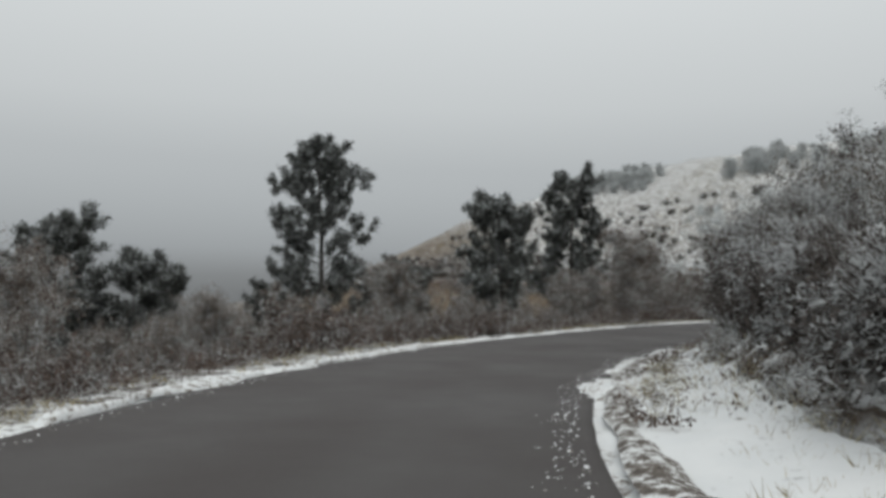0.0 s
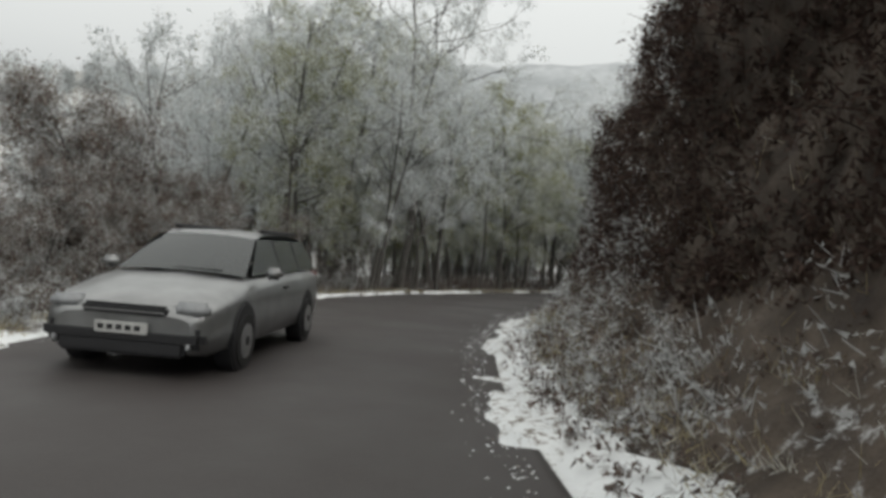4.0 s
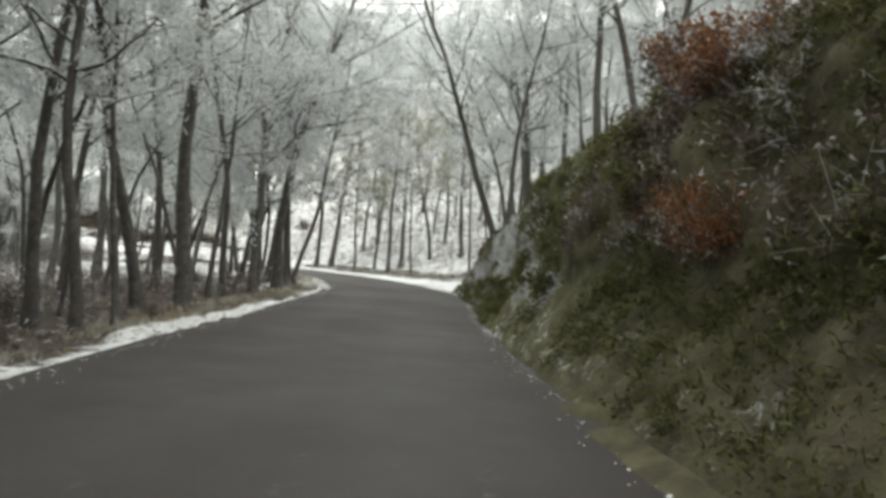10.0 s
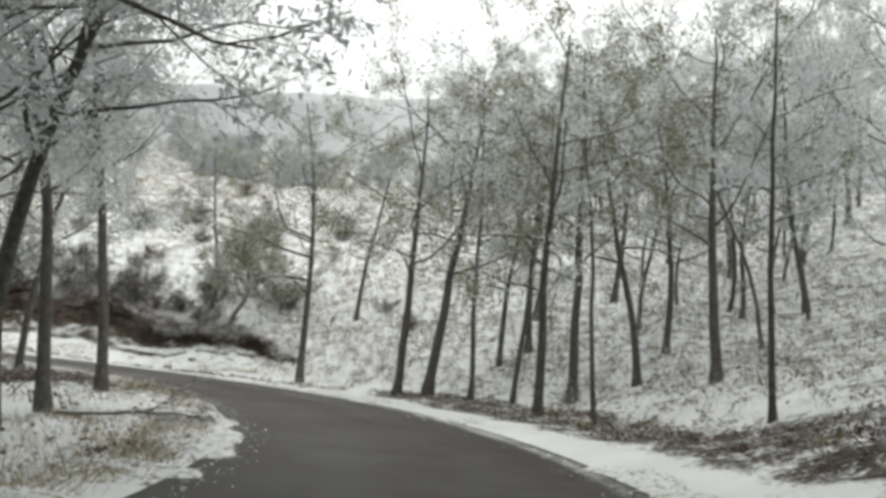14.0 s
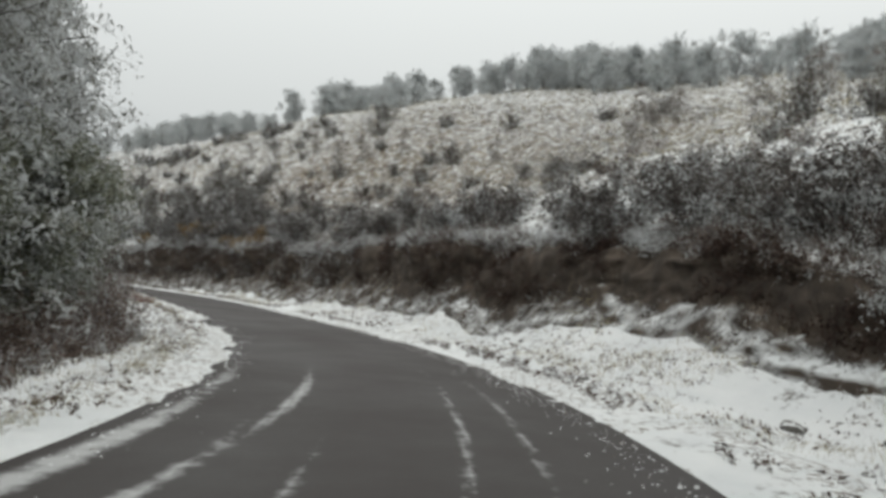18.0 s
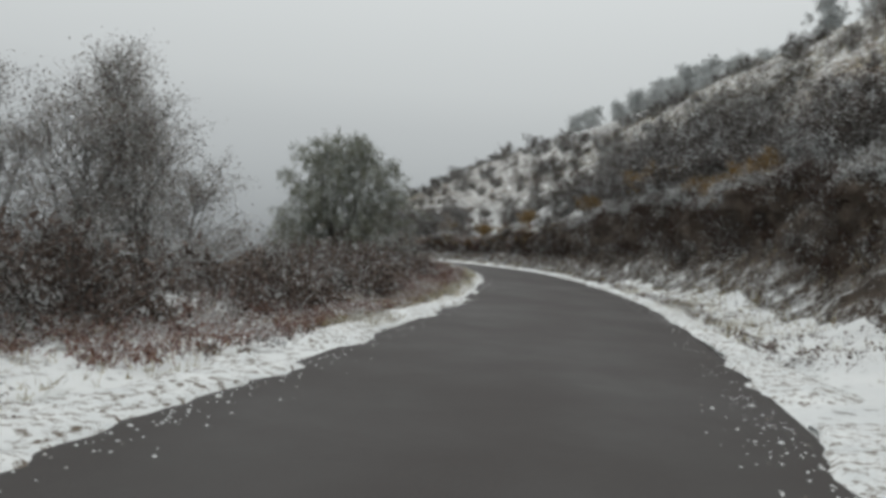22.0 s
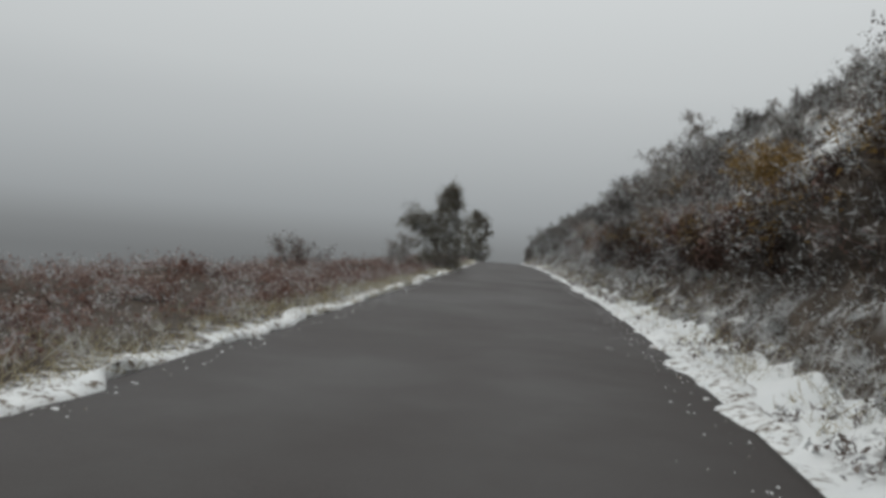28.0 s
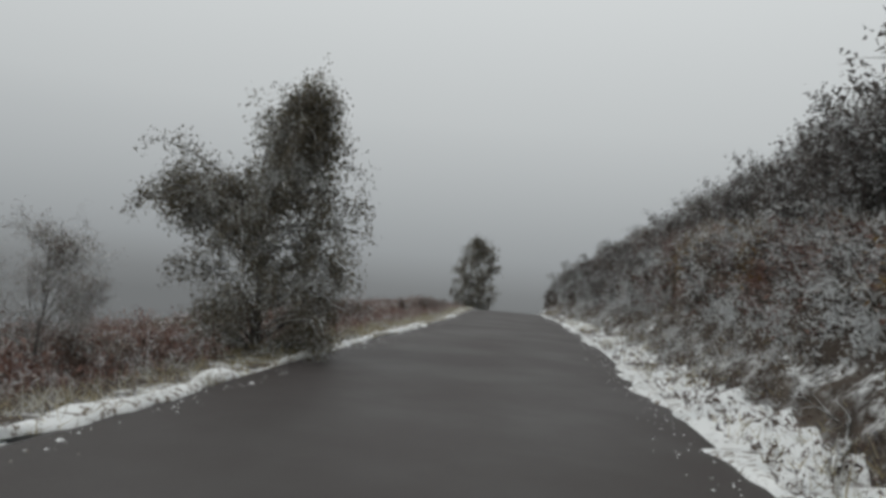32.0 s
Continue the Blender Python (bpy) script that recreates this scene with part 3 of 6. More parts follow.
def slush(s, lat):
    """Streaks of thin slush along the wheel tracks, in the wood and in the bend."""
    amount = 0.0 * s
    for i, (s0, s1, lat0, lat1, wide, much) in enumerate(STREAKS):
        u = np.clip((s - s0) / (s1 - s0), 0, 1)
        mid = lat0 + (lat1 - lat0) * u + 0.10 * fbm(s, 0 * s + i, 4.0, 2, 90 + i)
        body = np.sin(np.pi * u) ** 0.5 * np.clip(0.85 + 0.9 * fbm(s, 0 * s + 3 * i, 2.2, 3, 120 + i), 0, 1.2)
        amount = np.maximum(amount, much * body * np.exp(-((lat - mid) / wide) ** 2))
    return np.clip(amount, 0, 1)


road = tagged(new("road", ribbon("road", ASPHALT, -100, 420, 0.3, road_across, cover=slush)), "wet dark grey asphalt country road, uneven edges", "road", kind="structure")


def edge(side, seed):
    def across(ss):
        h = np.interp(ss, SG, HW)
        p = np.stack([np.interp(ss, SG, RX), np.interp(ss, SG, RY)], -1)
        cut = 0.20 * fbm(ss, ss * 0 + seed, 3.2, 3, seed) + 0.32 * fbm(ss, ss * 0 + 3, 0.8, 4, seed + 2) + 0.04
        if side < 0:
            cut = cut + np.interp(ss, [0, 20, 45, 60, 70, 84, 97, 116, 126, 150, 185], [.06, .06, .03, 0, -.22, -.12, -.1, -.5, .1, .1, -.05])
        else:
            cut = cut + np.interp(ss, [50, 70, 190, 215], [-.12, 0, 0, -.12])
        wide = (np.interp(ss, [0, 55, 70, 110, 124, 160, 178, 195, 280], [.12, .12, .2, .4, 1.2, 1.2, .6, .34, .3]) if side > 0 else np.interp(ss, [0, 60, 84, 92, 104, 121, 127, 136, 150, 185, 280], [1.3, .7, .8, .1, .3, .5, 1.5, 1.2, 1.6, .7, .4])) + 0.5 * fbm(ss, ss * 0 + 7, 3.0, 3, seed + 5)
        inner = h - cut
        outer = h + np.maximum(wide + 0.14 * fbm(ss, ss * 0 + 11, 0.6, 3, seed + 6), 0.16)
        k = np.array([0, 0.06, 0.25, 0.5, 0.75, 0.94, 1.0])[None]
        lat = inner[:, None] * (1 - k) + outer[:, None] * k
        top = np.array([-0.01, 0.028, 0.05, 0.07, 0.075, 0.05, -0.08])[None]
        z = top + 0.05 * fbm(ss[:, None] + 0 * k, lat * 1.3, 0.5, 3, seed + 9) * (k > 0.04) * (k < 0.97)
        broken = np.clip((fbm(ss, ss * 0 + 9, 2.4, 3, seed + 21) + 0.05) / 0.12, 0, 1) * np.interp(ss, [56, 64, 112, 120], [0, 1, 1, 0]) * (side > 0)
        broken = np.maximum(broken, np.clip((fbm(ss, ss * 0 + 19, 1.6, 3, seed + 23) - 0.12) / 0.1, 0, 1) * 0.8)
        if side < 0:
            broken = np.maximum(broken, np.clip((ss - 87) / 4, 0, 1) * (ss < 100) * 0.9)
        z = z - 0.13 * broken[:, None]
        return side * lat, z
    return across


for side, nm, sd, a_, b_ in ((1, "snow_edge_left", 31, -30, 330), (-1, "snow_edge_right", 57, -30, 93), (-1, "snow_edge_bend", 58, 121, 330)):
    ob = new(nm, ribbon(nm, SNOW, a_, b_, 0.2, edge(side, sd)))
    tagged(ob, "thin ragged strip of fresh snow along the asphalt", "snow", kind="structure")


def bank_across(ss):
    """The skin of the roadside bank: foot, face and brow, broken by roots and ledges."""
    h, verge, bank = np.interp(ss, SG, HW), np.interp(ss, SG, VERGE_S), np.interp(ss, SG, BANK_S)
    run = 0.35 + 0.42 * bank
    k = BANK_K[None]
    out = (h + verge)[:, None] + run[:, None] * k
    t = np.interp(ss, SG, TH)[:, None]
    x, y = np.interp(ss, SG, RX)[:, None] + out * np.cos(t), np.interp(ss, SG, RY)[:, None] + out * np.sin(t)
    z = land(x, y)[0].reshape(out.shape) - np.interp(ss, SG, RZ)[:, None]
    q = ss[:, None] + 0 * k
    up = z * 1.3 + k * run[:, None]
    rough = (np.clip(bank / 2.5, 0.3, 1.0) * np.interp(ss, [93, 101, 126, 140], [1, 0.5, 0.5, 1]))[:, None]
    face = np.clip((k - 0.35) / 0.2, 0, 1) * np.clip((1.3 - k) / 0.3, 0, 1)
    ends = np.clip((k + 0.25) / 0.2, 0, 1) * np.clip((1.5 - k) / 0.3, 0, 1)
    push = face * rough * (0.30 + 0.7 * fbm(q, up, 1.5, 4, 41)) + ends * 0.16 * fbm(q, up, 0.35, 3, 45)
    z = z + ends * (0.04 + rough * (0.12 + 0.18 * face) * fbm(q, up, 0.8, 4, 49)) - 0.12 * (1 - ends)
    return -(out - push), z


BANK_K = np.concatenate([np.linspace(-0.25, 0.26, 9), np.linspace(0.3, 0.84, 24), np.linspace(0.9, 1.5, 10)])
bank_points = []
for nm, a_, b_ in (("bank_1", 12, 127), ("bank_2", 147, 320)):
    me_ = ribbon(nm, GROUND_MAT, a_, b_, 0.16, bank_across)
    co = np.empty(len(me_.vertices) * 3, np.float32)
    me_.vertices.foreach_get("co", co)
    ss_ = np.repeat(np.arange(a_, b_ + 1e-6, 0.16), len(BANK_K))
    kk_ = np.tile(BANK_K, len(ss_) // len(BANK_K))
    bank_points.append(np.c_[co.reshape(-1, 3), ss_, kk_])
    c_ = me_.color_attributes.new("cover", "FLOAT_COLOR", "POINT")
    wet = np.maximum(np.clip(1 - np.abs(ss_ - 111) / 17, 0, 1) ** 0.5, 0.4 * np.clip((ss_ - 70) / 4, 0, 1) * (ss_ < 111))
    r_ = np.interp(ss_, [12, 36, 42, 56, 62, 70, 76, 88, 91, 94.5, 96.5, 106, 122, 145, 170, 320], [.54, .50, .36, .38, .54, .62, .68, .66, .74, .70, .34, .38, .50, .56, .46, .46]) - 0.34 * np.clip((kk_ - 0.22) / 0.2, 0, 1) * np.clip((1.0 - kk_) / 0.2, 0, 1)
    c_.data.foreach_set("color", np.stack([r_, wet, 0 * r_, 1 + 0 * r_], -1).astype(np.float32).ravel())
    tagged(new(nm, me_), "steep earthen roadside bank with roots, moss and ledges of snow", "bank", kind="structure")
bank_points = np.concatenate(bank_points)


# ---- trees and shrubs ----
def bent(rng, start, direction, length, steps, wander, lift):
    """A crooked line of points; lift bends it up (or down) on the way."""
    p, d = np.array(start, float), np.array(direction, float)
    d /= np.linalg.norm(d)
    pts = [p.copy()]
    for _ in range(steps):
        d = d + rng.normal(size=3) * wander + np.array([0, 0, lift])
        d /= np.linalg.norm(d)
        p = p + d * length / steps
        pts.append(p.copy())
    return np.array(pts)


def on_line(pts, u):
    i = u * (len(pts) - 1)
    k = min(int(i), len(pts) - 2)
    return pts[k] + (pts[k + 1] - pts[k]) * (i - k), pts[k + 1] - pts[k]


def broadleaf(seed, height, girth, limbs, reach, bare, leaf, per, size, label, leaves_label, droop=0.3, lift=0.05, rise=0.6, subs=4, crook=0.10, name="tree", long_limbs=()):
    """A crooked deciduous tree: trunk with limbs, twigs and thin foliage."""
    rng = np.random.default_rng(seed)
    wood, twig, green = Build(), Build(), Build()
    trunk = bent(rng, (0, 0, -0.4), (rng.normal() * 0.06, rng.normal() * 0.06, 1), height + 0.4, 11, crook * 0.6, 0.02)
    girths = np.linspace(girth, girth * 0.16, len(trunk))
    girths[0] *= 1.7
    wood.tube(trunk, girths, 0, 8)
    arms = Build()
    anchors = []
    for i in range(limbs + len(long_limbs)):
        u = bare + (0.97 - bare) * (i + rng.uniform(0, 0.8)) / limbs
        p, d = on_line(trunk, u)
        az = i * 2.4 + rng.normal() * 0.5
        length = reach * (1.1 - 0.75 * abs(u - 0.55 * (1 + bare) * 0.9)) * rng.uniform(0.65, 1.2) * (1.0 if u < 0.85 else 0.6)
        limb = bent(rng, p, (math.cos(az), math.sin(az), rise * rng.uniform(0.5, 1.4)), length, 6, crook * 1.6, lift)
        r = girth * (1.0 - 0.8 * u) * 0.5
        if i >= limbs:
            up, az, length = long_limbs[i - limbs]
            p = on_line(trunk, (up + 0.4) / (height + 0.4))[0]
            limb = bent(rng, p, (math.cos(az), math.sin(az), 0.18), length, 8, 0.16, 0.0)
            r = girth * 0.42
        arms.tube(limb, r, 0.012, 5 if i >= limbs else 4)
        for _ in range(subs):
            v = rng.uniform(0.3, 1.0)
            q, e = on_line(limb, v)
            e = e / (np.linalg.norm(e) + 1e-9) + rng.normal(size=3) * 0.7 + [0, 0, 0.1]
            sub = bent(rng, q, e, length * rng.uniform(0.28, 0.55), 4, crook * 2, lift - droop * 0.25)
            twig.tube(sub[::2], max(r * 0.35, 0.012), 0.005, 3)
            for _ in range(3):
                w = rng.uniform(0.35, 1.0)
                q2, e2 = on_line(sub, w)
                tw = bent(rng, q2, e2 / (np.linalg.norm(e2) + 1e-9) + rng.normal(size=3) * 0.6, rng.uniform(0.35, 0.8), 3, 0.15, -droop * 0.4)
                twig.tube(tw[[0, 1, 3]], 0.009, 0.004, 3)
                anchors += [tw[1], tw[2], tw[3], sub[-1]]
    a = np.array(anchors)
    per = per * 2
    pts = np.repeat(a, per, 0) + rng.normal(size=(len(a) * per, 3)) * 0.12
    green.shards(pts, size * 0.78, rng, 1.9, droop)
    tree = new(name)
    child("trunk", wood.mesh("trunk", BARK, True), tree)
    tagged(child("limb_mass", arms.mesh("limb_mass", BARK, True), tree, "crooked limbs with lines of snow"), kind="stuff")
    tagged(child("twig_mass", twig.mesh("twig_mass", TWIG, True), tree, "thin bare twigs with a line of snow"), kind="stuff")
    child("crown", green.mesh("crown", leaf), tree, leaves_label)
    return tagged(tree, label, "tree")


def pine(seed, height, girth, reach, label):
    """A pine: straight trunk, whorls of limbs, rounded tufts of needles."""
    rng = np.random.default_rng(seed)
    wood, twig, green = Build(), Build(), Build()
    trunk = bent(rng, (0, 0, -0.5), (rng.normal() * 0.03, rng.normal() * 0.03, 1), height + 0.5, 10, 0.035, 0.03)
    wood.tube(trunk, girth, 0.03, 8)
    arms = Build()
    tufts = []
    n = int(height * 6.2)
    for i in range(n):
        u = 0.2 + 0.79 * (i / n) ** 0.9
        p, d = on_line(trunk, u)
        az = i * 2.4 + rng.normal() * 0.4
        wide = reach * (0.55 + 0.95 * u - 1.25 * u * u) * rng.uniform(0.5, 1.25)
        limb = bent(rng, p, (math.cos(az), math.sin(az), 0.25), wide, 5, 0.13, 0.10)
        arms.tube(limb, girth * 0.3 * (1.1 - u), 0.012, 4)
        for _ in range(5):
            q, e = on_line(limb, rng.uniform(0.3, 1.0))
            e = e / (np.linalg.norm(e) + 1e-9) + rng.normal(size=3) * 0.55 + [0, 0, 0.4]
            sub = bent(rng, q, e, rng.uniform(0.4, 0.9), 3, 0.12, 0.15)
            twig.tube(sub[[0, 3]], 0.016, 0.006, 3)
            tufts += [sub[2], sub[-1]]
        tufts.append(limb[-1])
    a = np.array(tufts)
    per = 60
    off = rng.normal(size=(len(a) * per, 3))
    off /= np.linalg.norm(off, axis=1)[:, None]
    green.shards(np.repeat(a, per, 0) + off * rng.uniform(0.06, 0.27, (len(off), 1)), 0.062, rng, 3.4, -0.35)
    tree = new("pine_tree")
    child("trunk", wood.mesh("trunk", BARK, True), tree)
    tagged(child("limb_mass", arms.mesh("limb_mass", BARK, True), tree, "whorled pine limbs"), kind="stuff")
    tagged(child("twig_mass", twig.mesh("twig_mass", BARK, True), tree, "thin pine twigs"), kind="stuff")
    child("crown", green.mesh("crown", PINE_LEAF), tree, "green-grey needle tufts, paled to imitate fog, under a dusting of snow")
    return tagged(tree, label, "pine tree")


def shrub(name, seed, height, spread, stems, leaf, size, per, label, leaves_label, arch=-0.06, cat="shrub"):
    rng = np.random.default_rng(seed)
    wood, green = Build(), Build()
    anchors = []
    for i in range(stems):
        az = rng.uniform(0, 6.283)
        lean = rng.uniform(0.1, 1.0) * spread / height
        base = np.array([math.cos(az), math.sin(az), 0]) * rng.uniform(0, 0.35) * spread
        stem = bent(rng, base - [0, 0, 0.2], (math.cos(az) * lean, math.sin(az) * lean, 1), height * rng.uniform(0.6, 1.1), 5, 0.14, arch)
        wood.tube(stem[[0, 2, 3, 5]], 0.016, 0.005, 3)
        for _ in range(5):
            q, e = on_line(stem, rng.uniform(0.25, 1.0))
            tw = bent(rng, q, e / (np.linalg.norm(e) + 1e-9) + rng.normal(size=3) * 0.7, rng.uniform(0.2, 0.5) * height * 0.6, 3, 0.2, arch)
            wood.tube(tw[[0, 3]], 0.008, 0.003, 3)
            anchors += [tw[1], tw[3]]
        anchors += [stem[3], stem[5]]
    a = np.array(anchors)
    per = per * 2
    green.shards(np.repeat(a, per, 0) + rng.normal(size=(len(a) * per, 3)) * 0.08, size * 0.8, rng, 1.9, 0.1)
    ob = new(name)
    tagged(child("stem_mass", wood.mesh("stem_mass", BARK, True), ob, "thin crowded stems"), kind="stuff")
    child("foliage", green.mesh("foliage", leaf), ob, leaves_label)
    return tagged(ob, label, cat)


def place(ob, x, y, rng, scale=(0.85, 1.2), tilt=4, sink=0.05, group=""):
    k = rng.uniform(*scale)
    m = pose(x, y, ground_z(x, y) - sink, rng.normal() * tilt, rng.normal() * tilt, rng.uniform(0, 360)) @ Matrix.Scale(k, 4)
    c = copy_thing(ob, m)
    c.matrix_basis = m
    return tagged(c, group=group) if group else c


def stand(ob, x, y, turn, scale, lean=(0, 0), sink=0.05):
    """The first of a kind, put where it stands."""
    ob.matrix_basis = pose(x, y, ground_z(x, y) - sink, lean[0], lean[1], turn) @ Matrix.Scale(scale, 4)
    return ob


def plant(ob, x, y, k, group, lean=(0, 0), turn=0, sink=0.08):
    """A copy with a chosen lean: degrees that its top goes towards +y and towards +x."""
    m = pose(x, y, ground_z(x, y) - sink, -lean[0], lean[1], 0) @ Matrix.Rotation(radians(turn), 4, "Z") @ Matrix.Scale(k, 4)
    c = copy_thing(ob, m)
    c.matrix_basis = m
    return tagged(c, group=group)


class Scatter:
    """Places beside the road, no nearer to each other than gap."""

    def __init__(self, seed):
        self.rng, self.taken = np.random.default_rng(seed), []

    def spots(self, n, s0, s1, l0, l1, gap, bias=1.0, tries=40):
        got = []
        for _ in range(n * tries):
            if len(got) >= n:
                break
            s_, u = self.rng.uniform(s0, s1), self.rng.uniform() ** bias
            lat = l0 + (l1 - l0) * u
            x, y, _ = on_road(s_, lat)
            d2 = (RX - x) ** 2 + (RY - y) ** 2
            j = d2.argmin()
            if d2[j] < min(abs(l0), abs(l1)) ** 2 * 0.92:
                continue
            if all((x - a) ** 2 + (y - b) ** 2 > gap * gap for a, b in self.taken):
                self.taken.append((x, y))
                got.append((x, y))
        return got


def crowd(kinds, spots, rng, group, scale=(0.8, 1.25), tilt=4):
    for x, y in spots:
        place(kinds[rng.integers(len(kinds))], x, y, rng, scale, tilt, group=group)


rng = np.random.default_rng(5)
T_FOREST = "tall slender oak with a dark trunk and thin snowy grey-green leaves"
oaks = [broadleaf(100 + i, h, g, 17, r, b, FOREST_LEAF, 5, 0.066, T_FOREST, "thin grey-green leaves dusted with snow", crook=0.10, name="oak_tree")
        for i, (h, g, r, b) in enumerate(((11.5, 0.135, 3.4, 0.36), (10.5, 0.11, 3.0, 0.34), (12.5, 0.16, 3.8, 0.38), (9.5, 0.09, 2.8, 0.32)))]
wides = [broadleaf(130 + i, h, g, 15, r, 0.36, OLIVE_LEAF, 6, 0.06, "slender dark oak with long level limbs and thin olive leaves", "thin olive leaves with a little snow", crook=0.075, rise=0.28, lift=0.02, droop=0.2, name="oak_tree")
         for i, (h, g, r) in enumerate(((10.5, 0.155, 3.6), (11.5, 0.17, 4.0), (10.0, 0.14, 3.5)))]
limby = broadleaf(136, 11.0, 0.15, 12, 3.2, 0.45, OLIVE_LEAF, 6, 0.06, "dark oak with long crooked limbs reaching over the verge", "thin olive leaves with a little snow", crook=0.075, rise=0.3, droop=0.2, name="oak_tree",
                  long_limbs=((4.0, 2.5, 4.6), (4.9, 2.4, 4.8), (3.5, 2.9, 2.6), (5.6, 2.2, 3.4)))
stand(limby, 115.2, 56.1, 0, 1.0, (-4, -4))
spread = broadleaf(137, 5.4, 0.13, 22, 3.0, 0.36, OLIVE_LEAF, 10, 0.055, "low crooked oak with a wide olive crown above the bank", "dense olive leaves with a little snow", crook=0.2, rise=0.45, droop=0.3, subs=6, name="oak_tree")
stand(spread, 119.3, 61.3, 150, 1.0)
for k_, (x_, y_) in zip(wides, ((114.9, 47.5), (108.8, 45.9), (121.5, 56.0))):
    stand(k_, x_, y_, 70, 0.85)
T_POLE = "slim straight oak pole with a few snowy twigs"
poles = [broadleaf(120 + i, h, g, 10, 1.7, 0.45, FOREST_LEAF, 3, 0.085, T_POLE, "sparse grey-green leaves dusted with snow", crook=0.09, subs=3, name="oak_pole")
         for i, (h, g) in enumerate(((9.0, 0.075), (8.0, 0.06), (10.0, 0.085)))]
for k_, (s_, l_) in zip(poles, ((70, 6), (88, 6.5), (101, 5.5))):
    stand(k_, *on_road(s_, l_)[:2], 70, 1.0)
T_BROWN = "leggy young tree with sparse brown winter leaves and snowy twigs"
browns = [broadleaf(140 + i, h, g, 15, r, 0.14, WOOD_LEAF, 4, 0.075, T_BROWN, "sparse brown leaves dusted with snow", crook=0.15, rise=0.9, name="young_tree")
          for i, (h, g, r) in enumerate(((5.2, 0.07, 2.0), (4.2, 0.055, 1.8), (6.5, 0.085, 2.2)))]
rounds = [broadleaf(150 + i, h, 0.075, 26, r, 0.2, WOOD_LEAF, 7, 0.055, "round-headed young tree with brown winter leaves and snow", "brown winter leaves dusted with snow", crook=0.12, rise=0.8, subs=6, name="young_tree")
          for i, (h, r) in enumerate(((5.4, 1.9), (4.6, 1.8)))]
for k_, (s_, l_) in zip(rounds, ((60, 9), (66, 13))):
    stand(k_, *on_road(s_, l_)[:2], 10, 0.8)
greens = [broadleaf(156 + i, h, 0.13, 26, r, 0.22, GREEN_OAK_LEAF, 8, 0.06, "tall oak with hanging olive leaves under snow", "hanging olive leaves, snow on the outer sprays", crook=0.11, rise=0.5, droop=0.6, lift=-0.01, subs=6, name="oak_tree")
          for i, (h, r) in enumerate(((11.0, 3.2), (9.5, 2.9)))]
for k_, (s_, l_) in zip(greens, ((73, 6.0), (82, 7.5))):
    stand(k_, *on_road(s_, l_)[:2], 10, 1.0)
hill_oaks = [broadleaf(170 + i, h, 0.10, 28, r, 0.1, HILL_LEAF, 7, 0.075, "round snowy oak on the hilltop, painted pale for mist", "snowy crown greyed to stand for haze", crook=0.12, rise=0.7, subs=6, name="hill_oak")
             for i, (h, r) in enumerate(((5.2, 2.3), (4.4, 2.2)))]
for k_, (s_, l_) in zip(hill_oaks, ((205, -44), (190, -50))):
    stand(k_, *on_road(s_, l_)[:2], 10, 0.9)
T_BARE = "bare young tree with fine upright snowy twigs"
bares = [broadleaf(160 + i, h, g, 26, r, 0.12, WOOD_LEAF, 2, 0.045, T_BARE, "few shrivelled brown leaves", crook=0.12, rise=1.5, subs=6, name="bare_tree")
         for i, (h, g, r) in enumerate(((5.0, 0.06, 1.8), (4.0, 0.05, 1.6)))]
darks = [shrub("dark_shrub", 200 + i, h, w, 15, DARK_LEAF, 0.055, 7, "dense dark green shrub powdered with snow", "small dark leaves, snow on the tips")
         for i, (h, w) in enumerate(((1.3, 1.0), (1.7, 1.2), (1.0, 1.0)))]
brown_shrubs = [shrub("brown_shrub", 220 + i, h, w, 15, BROWN_LEAF, 0.05, 5, "brown winter shrub with frosted twigs", "withered brown leaves and snow")
                for i, (h, w) in enumerate(((1.2, 1.0), (0.8, 0.9)))]
brooms = [shrub("broom_bush", 230 + i, h, w, 22, BROOM_LEAF, 0.045, 5, "upright twiggy broom bush, grey-brown under snow", "fine dark twigs tipped with snow", arch=0.02)
          for i, (h, w) in enumerate(((1.4, 0.8), (1.1, 0.8)))]
for k_, (s_, l_) in zip(brooms, ((158, -8.4), (171, -8.0))):
    stand(k_, *on_road(s_, l_)[:2], 30, 1.1)
snowies = [shrub("snowy_shrub", 280 + i, h, w, 24, SNOWY_LEAF, 0.045, 7, "leafy shrub bowed under fresh snow on the bank", "dark leaves with snow along every spray", arch=-0.10)
           for i, (h, w) in enumerate(((1.5, 1.2), (1.1, 1.1)))]
for k_, (s_, l_) in zip(snowies, ((74, -5.6), (79, -5.3))):
    stand(k_, *on_road(s_, l_)[:2], 30, 1.0)
gorses = [shrub("gorse_bush", 240, 1.1, 1.0, 16, GORSE_LEAF, 0.05, 8, "yellow-brown gorse bush with a little snow", "dense yellowed spiny foliage", cat="gorse bush")]
ferns = [shrub("fern_clump", 250 + i, 0.65, 0.7, 13, RUST_LEAF, 0.05, 4, "rust-brown dead bracken clump by the verge", "withered rusty fronds", arch=-0.16, cat="bracken") for i in range(2)]
mossy = [shrub("ivy_clump", 260, 0.55, 0.9, 16, MOSS_LEAF, 0.06, 7, "olive-green ivy clump hanging on the bank", "olive ivy leaves", arch=-0.2, cat="ivy")]
pines = [pine(300 + i, h, g, r, "bushy pine with rounded needle tufts, dusted with snow") for i, (h, g, r) in enumerate(((14.0, 0.24, 4.4), (12.0, 0.2, 3.8), (8.0, 0.14, 3.2)))]

